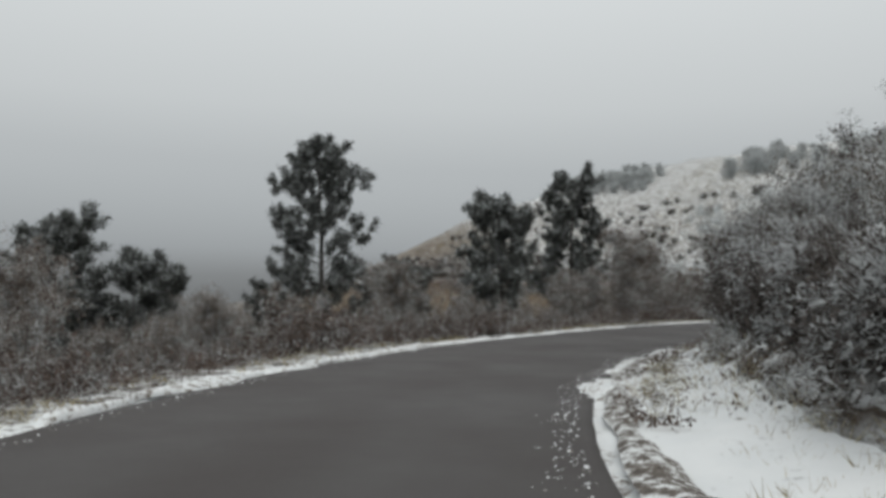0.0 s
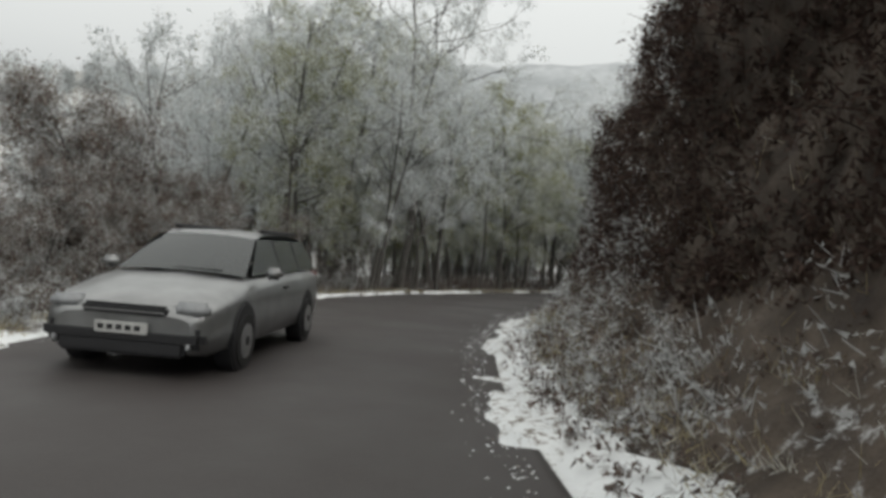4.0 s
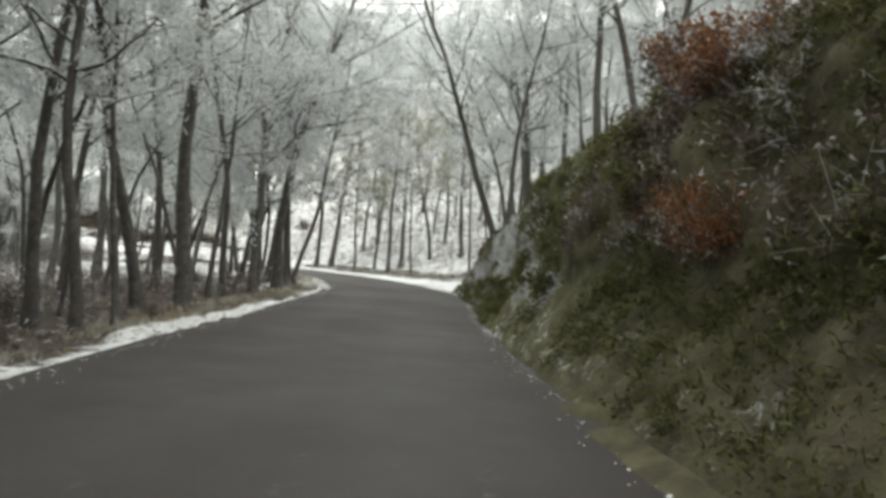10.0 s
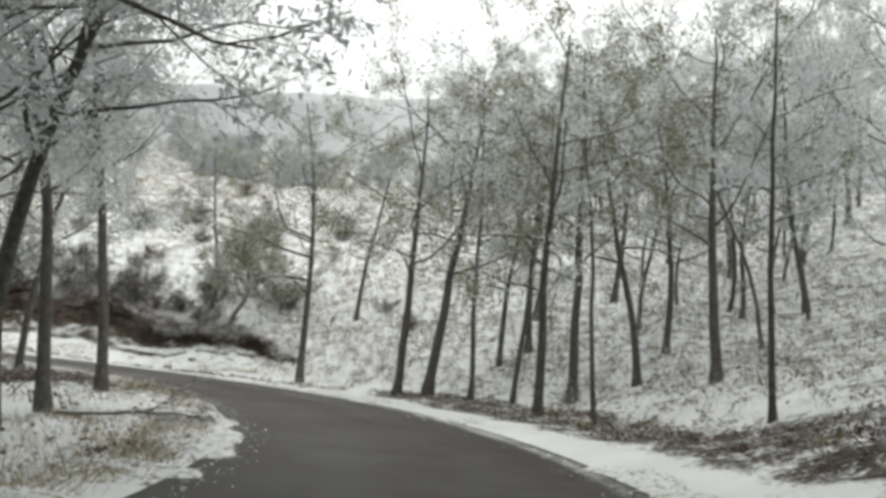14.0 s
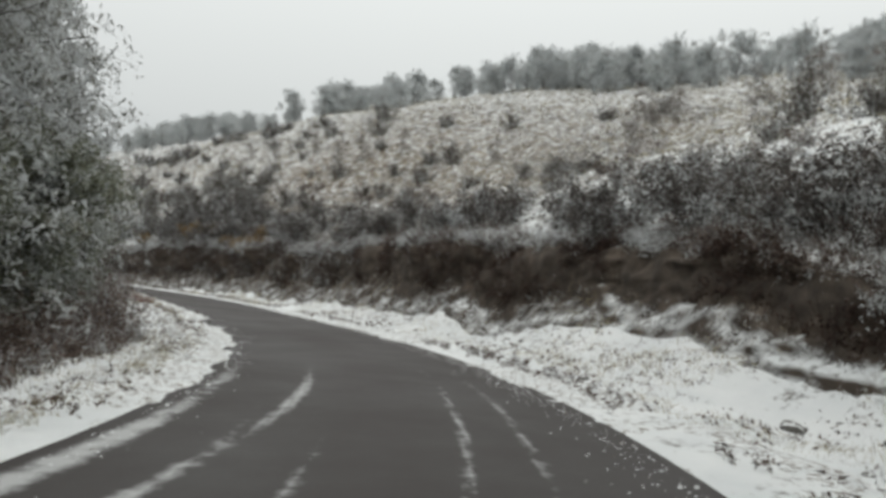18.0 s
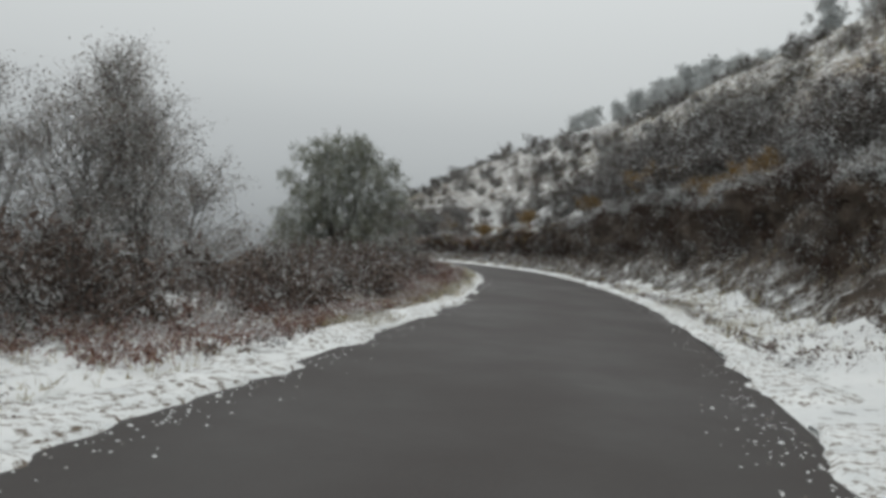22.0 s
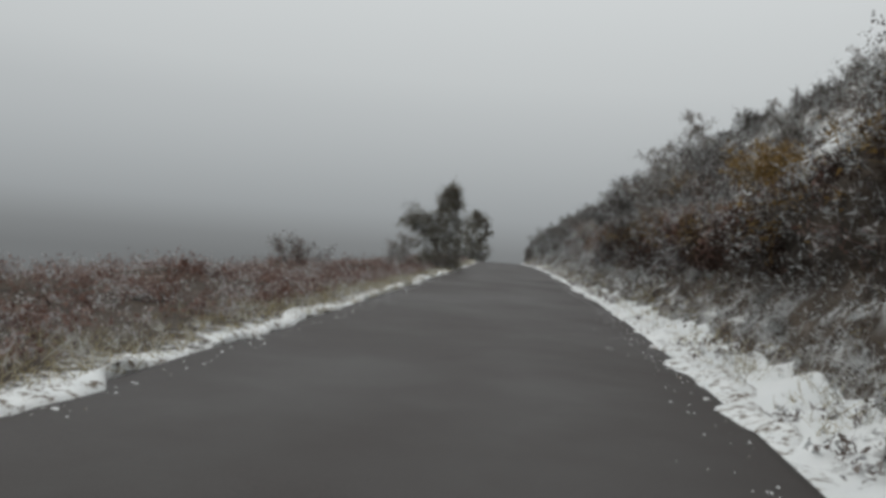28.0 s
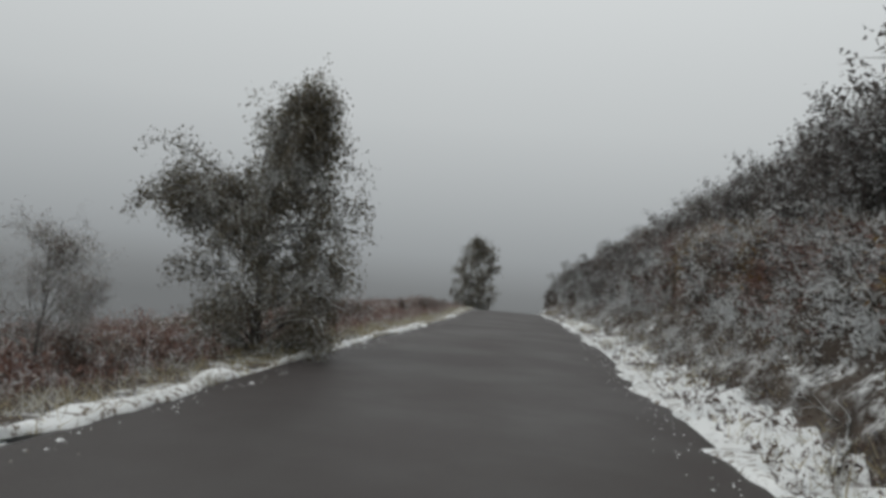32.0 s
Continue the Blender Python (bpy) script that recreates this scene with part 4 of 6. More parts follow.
# the first of each kind stand in the place too
for k_, (s_, l_) in zip(oaks, ((75, 9), (84, 12), (96, 8), (105, 11))):
    stand(k_, *on_road(s_, l_)[:2], 40, 1.0)
for k_, (s_, l_) in zip(browns, ((61, 8), (58, 6.5), (67, 11))):
    stand(k_, *on_road(s_, l_)[:2], 10, 0.6)
for k_, (s_, l_) in zip(bares, ((171, 6.5), (180, 7))):
    stand(k_, *on_road(s_, l_)[:2], 10, 0.68)
for k_, (s_, l_) in zip(darks + brown_shrubs + gorses + ferns + mossy, ((44, -6.5), (52, -6), (160, -7), (34, 4.5), (41, 4.2), (226, -5.6), (215, 4.4), (222, 4.8), (104, -4))):
    stand(k_, *on_road(s_, l_)[:2], 30, 1.0)

sc = Scatter(11)
# pines over the valley, where the road starts
for k_, x, y, sc_, in ((pines[0], 9.2, 62.3, 1.08), (pines[1], 24.5, 60.7, 0.95), (pines[2], 25.8, 74.9, 1.7)):
    stand(k_, x, y, 0, sc_)
for x, y, k, kind in ((-5.0, 56.0, 1.0, 1), (0.6, 54.0, 1.0, 2), (-1.8, 58.0, 0.97, 2), (2.8, 58.0, 0.75, 2), (13.5, 64.0, 0.95, 2), (17.5, 74.0, 1.2, 2), (20.5, 66.0, 0.9, 2), (-9.0, 48.0, 0.97, 1), (6.0, 60.0, 0.9, 2)):
    place(pines[kind], x, y, rng, (k, k), 1.5, group="pines over the valley")
crowd(browns, sc.spots(34, 26, 52, 4.8, 17, 1.4), rng, "young trees below the road", (0.24, 0.42))
crowd(browns, sc.spots(56, 50, 76, 4.8, 17, 1.4), rng, "young trees below the road", (0.36, 0.56))
crowd(rounds, sc.spots(30, 22, 54, 6.5, 17, 1.5), rng, "round young trees below the road", (0.42, 0.68), 3)
crowd(brown_shrubs, sc.spots(45, 0, 62, 3.7, 9, 0.9, 1.5), rng, "brown shrubs by the verge", (0.7, 1.2))

# the oak wood
crowd(oaks, sc.spots(60, 74, 118, 4.4, 24, 1.5, 1.2), rng, "oaks of the wood", (0.75, 1.2), 3)
crowd(rounds, sc.spots(26, 57, 75, 5.0, 20, 1.6), rng, "round young trees below the road", (0.55, 0.95), 3)
plant(rounds[0], 32.7, 54.2, 1.0, "round young trees below the road")
crowd(greens, sc.spots(16, 68, 98, 4.6, 12, 2.0), rng, "olive oaks beside the road", (0.8, 1.15), 3)
crowd(poles, sc.spots(130, 68, 124, 3.5, 22, 0.8), rng, "slim oak poles of the wood", (0.7, 1.2), 4)
crowd(oaks, sc.spots(24, 116, 148, 4.4, 16, 1.8), rng, "oaks of the wood", (0.6, 1.0), 4)
crowd(oaks, sc.spots(46, 88, 124, -22, -5.6, 1.6), rng, "oaks above the bank", (0.7, 1.05), 4)
crowd(poles, sc.spots(70, 84, 140, -26, -5.2, 0.9), rng, "slim oak poles above the bank", (0.7, 1.2), 5)
crowd(oaks, sc.spots(26, 112, 152, -48, -26, 2.6), rng, "oaks above the bank", (0.9, 1.2), 4)
crowd(oaks, sc.spots(40, 128, 152, -62, -20, 2.4), rng, "oaks on the slope", (0.85, 1.2), 4)
crowd(oaks, sc.spots(26, 120, 142, -30, -12, 2.2), rng, "oaks above the bank", (0.7, 1.0), 4)
for x, y, k, kind, ly, lx, turn in ((110.0, 51.1, 0.95, 0, 0, 0, 150), (110.3, 50.2, 1.0, 1, -5, 6, 260), (105.9, 46.7, 0.9, 2, 0, 0, 20), (107.0, 42.5, 0.9, 0, 4, 0, 100), (108.6, 44.2, 0.85, 2, 0, 0, 310),
                                    (111.2, 43.2, 0.75, 0, 1, 0, 200), (113.6, 48.4, 0.8, 2, 3, 0, 60), (126.4, 65.9, 0.7, 2, 0, 0, 0)):
    plant(wides[kind], x, y, k, "oaks round the bend", (ly, lx), turn)
for x, y, k, kind, ly, lx, turn in ((92.4, 42.5, 1.0, 2, 13, 0, 30), (93.2, 42.0, 0.9, 1, 9, 0, 120), (92.5, 41.6, 1.0, 2, 8, 0, 220), (93.3, 40.9, 0.9, 0, 7, 0, 300), (94.5, 40.3, 0.85, 1, 5, 0, 10), (92.3, 40.1, 1.0, 0, 9, 0, 170), (115.2, 40.2, 0.85, 1, 0, 0, 0),
                                    (115.5, 39.0, 0.8, 3, 2, 0, 90), (114.0, 38.3, 0.7, 3, 0, 0, 180), (91.0, 50.3, 1.0, 2, -4, 0, 45), (91.2, 50.15, 0.85, 1, -14, 0, 200), (92.6, 51.4, 0.9, 0, -12, 0, 80), (93.4, 52.0, 0.85, 1, -2, 0, 280), (90.3, 51.3, 0.8, 3, -1, 0, 330)):
    plant(oaks[kind], x, y, k, "oaks leaning over the road", (ly, lx), turn)
for x, y, k, kind in ((94.0, 53.0, 0.85, 1), (89.8, 51.2, 1.0, 0), (96.2, 53.6, 0.8, 1), (88.4, 50.3, 1.0, 2), (85.7, 50.6, 0.9, 0), (87.7, 51.6, 0.8, 3),
                      (83.4, 50.9, 0.9, 1), (79.4, 50.8, 1.0, 2), (78.0, 51.3, 0.9, 0), (75.0, 51.2, 0.9, 1), (72.5, 51.2, 1.0, 2), (69.7, 51.0, 0.9, 0), (67.3, 51.3, 1.05, 2), (66.0, 51.5, 0.8, 3), (46.4, 51.9, 0.75, 1), (44.0, 51.8, 0.7, 3), (41.2, 51.9, 0.75, 0), (40.2, 51.6, 0.7, 3),
                      (88.2, 43.0, 0.75, 0), (91.0, 42.0, 0.8, 1), (69.8, 41.4, 1.0, 2), (75.0, 40.6, 0.9, 0), (80.0, 40.8, 0.9, 1), (84.5, 41.0, 0.9, 2)):
    place(oaks[kind], x, y, rng, (k, k), 4, group="oaks beside the road")
crowd(snowies + brown_shrubs, sc.spots(22, 55, 76, 3.7, 6.2, 0.8), rng, "snowy shrubs along the outer verge", (0.5, 0.85))
crowd(brown_shrubs, sc.spots(24, 58, 125, 3.4, 7, 0.8), rng, "brown shrubs under the oaks", (0.4, 0.8))

# bank beside the road
crowd(darks, sc.spots(60, 30, 66, -13, -6.0, 0.9), rng, "dark shrubs on the bank", (0.65, 1.2))
crowd(browns, sc.spots(12, 34, 66, -12, -6.5, 1.8), rng, "young trees on the bank", (0.6, 0.9))
crowd(snowies, sc.spots(32, 70, 92, -8.4, -4.9, 0.8), rng, "snowy shrubs on the bank", (0.7, 1.2))
crowd(darks + snowies, sc.spots(11, 38, 47, -5.7, -4.6, 0.6), rng, "shrubs overhanging the bank", (0.55, 0.9))
crowd(snowies, sc.spots(16, 30, 60, -7.6, -5.6, 0.9), rng, "snowy shrubs on the bank", (0.7, 1.1))
crowd(brown_shrubs, sc.spots(24, 60, 100, -7, -3.9, 0.8), rng, "brown shrubs on the bank", (0.6, 1.0))
crowd(mossy, sc.spots(14, 96, 112, -4.6, -3.0, 0.6), rng, "ivy on the rocky bank", (0.5, 0.9))
crowd(brooms, sc.spots(36, 148, 212, -18, -7.4, 1.1, 1.4), rng, "broom on the hillside", (0.7, 1.3))
crowd(brown_shrubs, sc.spots(40, 144, 250, -14, -6.6, 0.9, 1.4), rng, "brown shrubs on the hillside", (0.7, 1.2))
crowd(brooms, sc.spots(60, 205, 290, -16, -5.2, 1.0, 1.4), rng, "broom on the hillside", (0.6, 1.1))
crowd(darks, sc.spots(44, 150, 208, -9.6, -6.8, 0.85), rng, "dark shrubs on the brow of the bank", (0.9, 1.7))
crowd(darks, sc.spots(26, 198, 222, -7.4, -4.9, 0.8), rng, "dark shrubs on the brow of the bank", (0.9, 1.5))
crowd(darks + brown_shrubs, sc.spots(50, 222, 290, -7.4, -4.7, 0.8), rng, "shrubs on the brow of the bank", (0.55, 0.95))
crowd(darks + brown_shrubs + brooms, sc.spots(90, 248, 312, -9.5, -4.4, 0.8), rng, "shrubs on the brow of the bank", (0.8, 1.4))
for s_, l_, k_ in ((249.5, -5.6, 1.2), (250.8, -5.2, 1.1), (252.5, -5.8, 1.3), (254.2, -5.2, 1.0), (256.5, -5.6, 1.1)):
    place(darks[1], *on_road(s_, l_)[:2], rng, (k_, k_), 5, group="shrubs on the brow of the bank")
crowd(brooms, sc.spots(30, 206, 228, -14, -7, 1.0), rng, "broom on the hillside", (1.1, 1.6))
crowd(gorses, sc.spots(12, 190, 250, -7.5, -5.0, 1.2), rng, "gorse on the hillside", (0.7, 1.1))
for x_, y_ in ((111.8, 118.2), (111.2, 119.6), (112.6, 116.8)):
    place(gorses[0], x_, y_, rng, (1.2, 1.5), 4, group="gorse on the hillside")

# left of the long bend, and the open stretch above the valley
crowd(bares, sc.spots(40, 162, 181, 5.8, 14, 1.1), rng, "bare young trees by the bend", (0.55, 0.8))
crowd(brown_shrubs, sc.spots(30, 150, 200, 4.2, 9, 0.8), rng, "brown shrubs by the bend", (0.8, 1.4))
crowd(ferns, sc.spots(90, 196, 262, 3.5, 10, 0.6, 1.5), rng, "bracken along the verge", (0.5, 0.9))
crowd(brown_shrubs, sc.spots(16, 198, 226, 5, 14, 0.9), rng, "brown shrubs above the valley", (0.6, 1.1))

crowd(brown_shrubs + brooms, sc.spots(20, 174, 200, 5.0, 9, 0.9), rng, "tall shrubs by the bend", (0.7, 1.15))


def weeping(seed, height, girth, stems, outline, boughs, hang, leaf, per, size, label, leaves_label, name, lobe=None):
    """A tree whose boughs end in hanging sprays; outline gives the crown's half width by height, lobe an extra bough mass (angle, height, reach)."""
    rng = np.random.default_rng(seed)
    wood, arms, twig, green = Build(), Build(), Build(), Build()
    hs, rs = [o[0] for o in outline], [o[1] for o in outline]
    lines = []
    for i in range(stems):
        az = i * 6.283 / stems + rng.normal() * 0.3
        out = 0.0 if stems == 1 else rng.uniform(0.1, 0.22)
        line = bent(rng, (0.12 * math.cos(az) * (stems > 1), 0.12 * math.sin(az) * (stems > 1), -0.4), (math.cos(az) * out, math.sin(az) * out, 1), (height + 0.4) * (0.97 if stems == 1 else rng.uniform(0.8, 0.97)), 10, 0.05, 0.02)
        wood.tube(line, girth * (1 if i == 0 else 0.75), 0.015, 7)
        lines.append(line)
    tips = []
    for i in range(boughs):
        u = (i + rng.uniform()) / boughs
        az = i * 2.4 + rng.normal() * 0.3
        tips.append((u, az, np.interp(u, hs, rs) * rng.uniform(0.5, 1.0)))
    if lobe:
        tips += [(lobe[1] + rng.normal() * 0.07, lobe[0] + rng.normal() * 0.25, lobe[2] * rng.uniform(0.55, 1.05)) for _ in range(boughs // 6)]
    spray = []
    for u, az, r in tips:
        end = np.array([math.cos(az) * r, math.sin(az) * r, u * height])
        line = lines[rng.integers(stems)]
        w = np.clip((u * height - 0.35 * r + 0.2) / height, 0.06, 0.93)
        start, _ = on_line(line, w)
        mid = (start + end) / 2 + [0, 0, 0.22 * r] + rng.normal(size=3) * 0.12
        k = np.linspace(0, 1, 6)[:, None]
        limb = (1 - k) ** 2 * start + 2 * k * (1 - k) * mid + k * k * end + rng.normal(size=(6, 3)) * 0.03
        arms.tube(limb, girth * 0.30 * (1.1 - 0.8 * u), 0.009, 4)
        for _ in range(7):
            q, e = on_line(limb, rng.uniform(0.35, 1.0))
            way = e / (np.linalg.norm(e) + 1e-9) + rng.normal(size=3) * 0.75 + [0, 0, 0.1]
            tw = bent(rng, q, way, hang * rng.uniform(0.6, 1.4), 4, 0.12, -0.35)
            twig.tube(tw[[0, 2, 4]], 0.008, 0.003, 3)
            spray += [tw[1], tw[2], tw[3], tw[4]]
    a = np.array(spray)
    pts = np.repeat(a, per, 0) + rng.normal(size=(len(a) * per, 3)) * [0.07, 0.07, 0.12]
    green.shards(pts, size, rng, 2.0, 0.8)
    tree = new(name)
    child("trunk", wood.mesh("trunk", BARK, True), tree)
    tagged(child("limb_mass", arms.mesh("limb_mass", BARK, True), tree, "slender bowed boughs"), kind="stuff")
    tagged(child("twig_mass", twig.mesh("twig_mass", TWIG, True), tree, "thin hanging twigs"), kind="stuff")
    child("crown", green.mesh("crown", leaf), tree, leaves_label)
    return tagged(tree, label, "tree")


willow = weeping(401, 7.6, 0.15, 5, [(0.0, 3.0), (0.2, 3.9), (0.5, 4.2), (0.75, 3.6), (0.92, 2.2), (1.0, 0.5)], 190, 0.75, WILLOW_LEAF, 24, 0.044, "round grey-green willow dusted with snow beside the road", "dense grey-green hanging leaves", "willow_tree")
stand(willow, 97.6, 114.9, 20, 0.9)
tall = weeping(402, 4.4, 0.075, 1, [(0.0, 1.0), (0.12, 1.55), (0.4, 1.6), (0.6, 1.1), (0.8, 0.75), (1.0, 0.12)], 96, 0.42, BIRCH_LEAF, 15, 0.032, "slim birch with drooping olive leaves and snow at the verge", "drooping olive-brown leaves", "birch_tree", lobe=(3.9, 0.55, 2.2))
stand(tall, *on_road(254.6, 3.3)[:2], 0, 0.93, lean=(-3, 9))
small = weeping(404, 4.6, 0.07, 2, [(0.0, 0.9), (0.3, 1.7), (0.6, 1.5), (0.85, 0.8), (1.0, 0.1)], 66, 0.4, BIRCH_LEAF, 12, 0.045, "bushy young birch by the crest of the road", "olive-brown leaves dusted with snow", "birch_tree")
stand(small, *on_road(305, 2.7)[:2], 0, 1.35)
place(brown_shrubs[1], *on_road(251.4, 3.9)[:2], rng, (0.75, 0.75), 3)
for s_, l_, k_ in ((251, 4.4, 0.36), (250.3, 5.0, 0.28), (252.2, 4.9, 0.26)):
    place(bares[1], *on_road(s_, l_)[:2], rng, (k_, k_), 4, group="saplings by the verge")
crowd(brown_shrubs, sc.spots(8, 252, 290, 3.6, 5.0, 0.9), rng, "brown shrubs along the verge", (0.5, 0.8))
place(browns[1], 89.9, 152.3, rng, (0.52, 0.52), 3)
place(brown_shrubs[0], 80.9, 145.6, rng, (1.0, 1.0), 3)
dense = weeping(403, 8.6, 0.14, 3, [(0.0, 1.8), (0.15, 3.0), (0.45, 3.3), (0.7, 2.6), (0.88, 1.4), (1.0, 0.2)], 150, 0.9, HANG_LEAF, 13, 0.05, "tall dark snow-laden tree hanging over the bend", "hanging grey-green leaves under snow", "hanging_tree")
stand(dense, *on_road(165, 8.3)[:2], 0, 1.2)
for s_, l_, k_ in ((160, 8.2, 1.2), (156, 8.0, 1.25), (151, 8.4, 1.05), (162, 11.5, 1.3)):
    place(dense, *on_road(s_, l_)[:2], rng, (k_, k_), 3, group="hanging trees by the bend")
bushes = [broadleaf(405, 3.2, 0.06, 26, 1.9, 0.04, WILLOW_LEAF, 12, 0.07, "dense olive-green bush filling the inside of the bend", "dense olive leaves", droop=0.3, rise=1.0, subs=6, name="willow_bush")]
stand(bushes[0], *on_road(156, 7.4)[:2], 0, 0.9)
for s_, l_, k_ in ((158, 6.6, 0.95), (163, 6.8, 1.0), (153, 7.2, 1.0), (165, 9.0, 1.0), (160, 9.6, 1.1)):
    place(bushes[0], *on_road(s_, l_)[:2], rng, (k_, k_), 3, group="willow bushes by the bend")


# ---- far hills, the mist painted into their colour ----
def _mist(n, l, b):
    # Snow and heath grain, paled so that the mist sits in the base colour.
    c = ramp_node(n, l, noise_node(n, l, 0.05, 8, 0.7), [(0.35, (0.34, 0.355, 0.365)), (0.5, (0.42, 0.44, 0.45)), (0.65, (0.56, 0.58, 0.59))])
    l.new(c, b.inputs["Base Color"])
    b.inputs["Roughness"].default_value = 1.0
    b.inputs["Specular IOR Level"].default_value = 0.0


MIST = material("mist_painted_snowy_heath", _mist)


def far_hill(cx, cy, az0, az1, dist, heights, seed, label):
    az = np.radians(np.linspace(az0, az1, 160))
    top = np.interp(np.linspace(0, 1, 160), np.linspace(0, 1, len(heights)), heights)
    top = top + 2.5 * fbm(np.arange(160) * 0.25, np.zeros(160), 3, 5, seed)
    rows = []
    for k in np.linspace(0, 1, 14):
        d = dist + 70 * k
        rows.append(np.stack([cx - np.sin(az) * d, cy + np.cos(az) * d, -14 + (top + 14) * np.sin(k * 1.57) + 1.5 * fbm(az * 120, az * 0 + k * 20, 4, 3, seed)], -1))
    v = np.array(rows)
    a = np.arange(13)[:, None] * 160 + np.arange(159)[None]
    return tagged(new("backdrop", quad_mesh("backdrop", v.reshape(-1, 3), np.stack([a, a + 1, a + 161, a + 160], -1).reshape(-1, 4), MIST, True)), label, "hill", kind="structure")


far_hill(14, 36, -22, -150, 190, [-6, 24, 46, 58, 64, 66, 66, 66, 66, 60, 40, 10], 5, "distant snow-dusted hill with mist painted into its colour")


def mist_wall():
    """The fog that closes the view: a far plain backdrop that glows by itself, painted darker low down over the valley.
    """
    def build(n, l, b):
        t = n.new("ShaderNodeTexCoord")
        z = n.new("ShaderNodeSeparateXYZ")
        l.new(t.outputs["Object"], z.inputs[0])
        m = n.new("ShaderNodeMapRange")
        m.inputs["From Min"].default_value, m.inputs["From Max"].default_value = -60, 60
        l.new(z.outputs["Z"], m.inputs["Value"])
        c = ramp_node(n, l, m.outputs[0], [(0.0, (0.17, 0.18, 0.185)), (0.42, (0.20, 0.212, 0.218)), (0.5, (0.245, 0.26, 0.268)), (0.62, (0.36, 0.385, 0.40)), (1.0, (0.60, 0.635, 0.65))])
        # Emission in place of daylight scattered in fog.
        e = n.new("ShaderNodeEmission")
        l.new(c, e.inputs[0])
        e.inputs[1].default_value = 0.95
        clear = n.new("ShaderNodeBsdfTransparent")
        fade = n.new("ShaderNodeMixShader")
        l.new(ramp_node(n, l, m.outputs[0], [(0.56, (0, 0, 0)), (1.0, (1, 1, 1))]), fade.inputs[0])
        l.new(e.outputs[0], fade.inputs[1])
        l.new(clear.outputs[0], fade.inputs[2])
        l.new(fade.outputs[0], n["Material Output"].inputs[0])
    mat = material("glowing_valley_mist", build)
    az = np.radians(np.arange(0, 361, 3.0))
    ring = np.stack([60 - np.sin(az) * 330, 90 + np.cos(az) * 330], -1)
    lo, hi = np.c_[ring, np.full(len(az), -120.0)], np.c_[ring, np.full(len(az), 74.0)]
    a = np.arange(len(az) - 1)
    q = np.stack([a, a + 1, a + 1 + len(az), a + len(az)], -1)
    return tagged(new("backdrop_mist", quad_mesh("backdrop_mist", np.concatenate([lo, hi]), q, mat, True)), "glowing backdrop painted as grey fog closing the valley and sky", "fog", kind="structure")


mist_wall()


# ---- low cover that nobody could count ----
def cover(name, mat, s0, s1, l0, l1, tufts, stalks, leaves, size, high, seed, label, category, keep=-0.1, bias=1.0, spread=0.7, width=0.012):
    """Tufts rooted in the ground: stalks that lean every way, with small leaves along them."""
    r = np.random.default_rng(seed)
    s_, lat = r.uniform(s0, s1, tufts), l0 + (l1 - l0) * r.uniform(size=tufts) ** bias
    t = np.interp(s_, SG, TH)
    x, y = np.interp(s_, SG, RX) - lat * np.cos(t), np.interp(s_, SG, RY) - lat * np.sin(t)
    clump = fbm(x, y, 2.6, 3, seed)
    z, _, near = land(x, y)
    ok = (clump > keep) & (np.abs(near) > min(abs(l0), abs(l1)) - 0.1)
    z = z + 0.09 * (np.abs(near) - np.interp(s_, SG, HW) < 1.0)
    hh = high * (0.5 + np.clip(clump[ok] + 0.4, 0, 1.2)) * r.uniform(0.5, 1.2, ok.sum())
    root = np.repeat(np.stack([x[ok], y[ok], z[ok] - 0.05], -1), stalks, 0)
    m = len(root)
    hs = np.repeat(hh, stalks) * r.uniform(0.6, 1.15, m)
    root[:, :2] += r.normal(size=(m, 2)) * 0.25 * np.repeat(hh, stalks)[:, None]
    way = r.normal(size=(m, 3)) * spread
    way[:, 2] = np.abs(way[:, 2]) * 0.4 + 0.8
    way *= (hs / np.linalg.norm(way, axis=1))[:, None]
    b = Build()
    b.blades(root, way, width, r)
    if leaves:
        u = r.uniform(0.2, 1.05, m * leaves)
        at = np.repeat(root, leaves, 0) + np.repeat(way, leaves, 0) * u[:, None] + r.normal(size=(m * leaves, 3)) * 0.035 * (1 + np.repeat(hs, leaves))[:, None]
        b.shards(at, size, r, 1.9, 0.1)
    return tagged(new(name, b.mesh(name, mat)), label, category, kind="stuff")


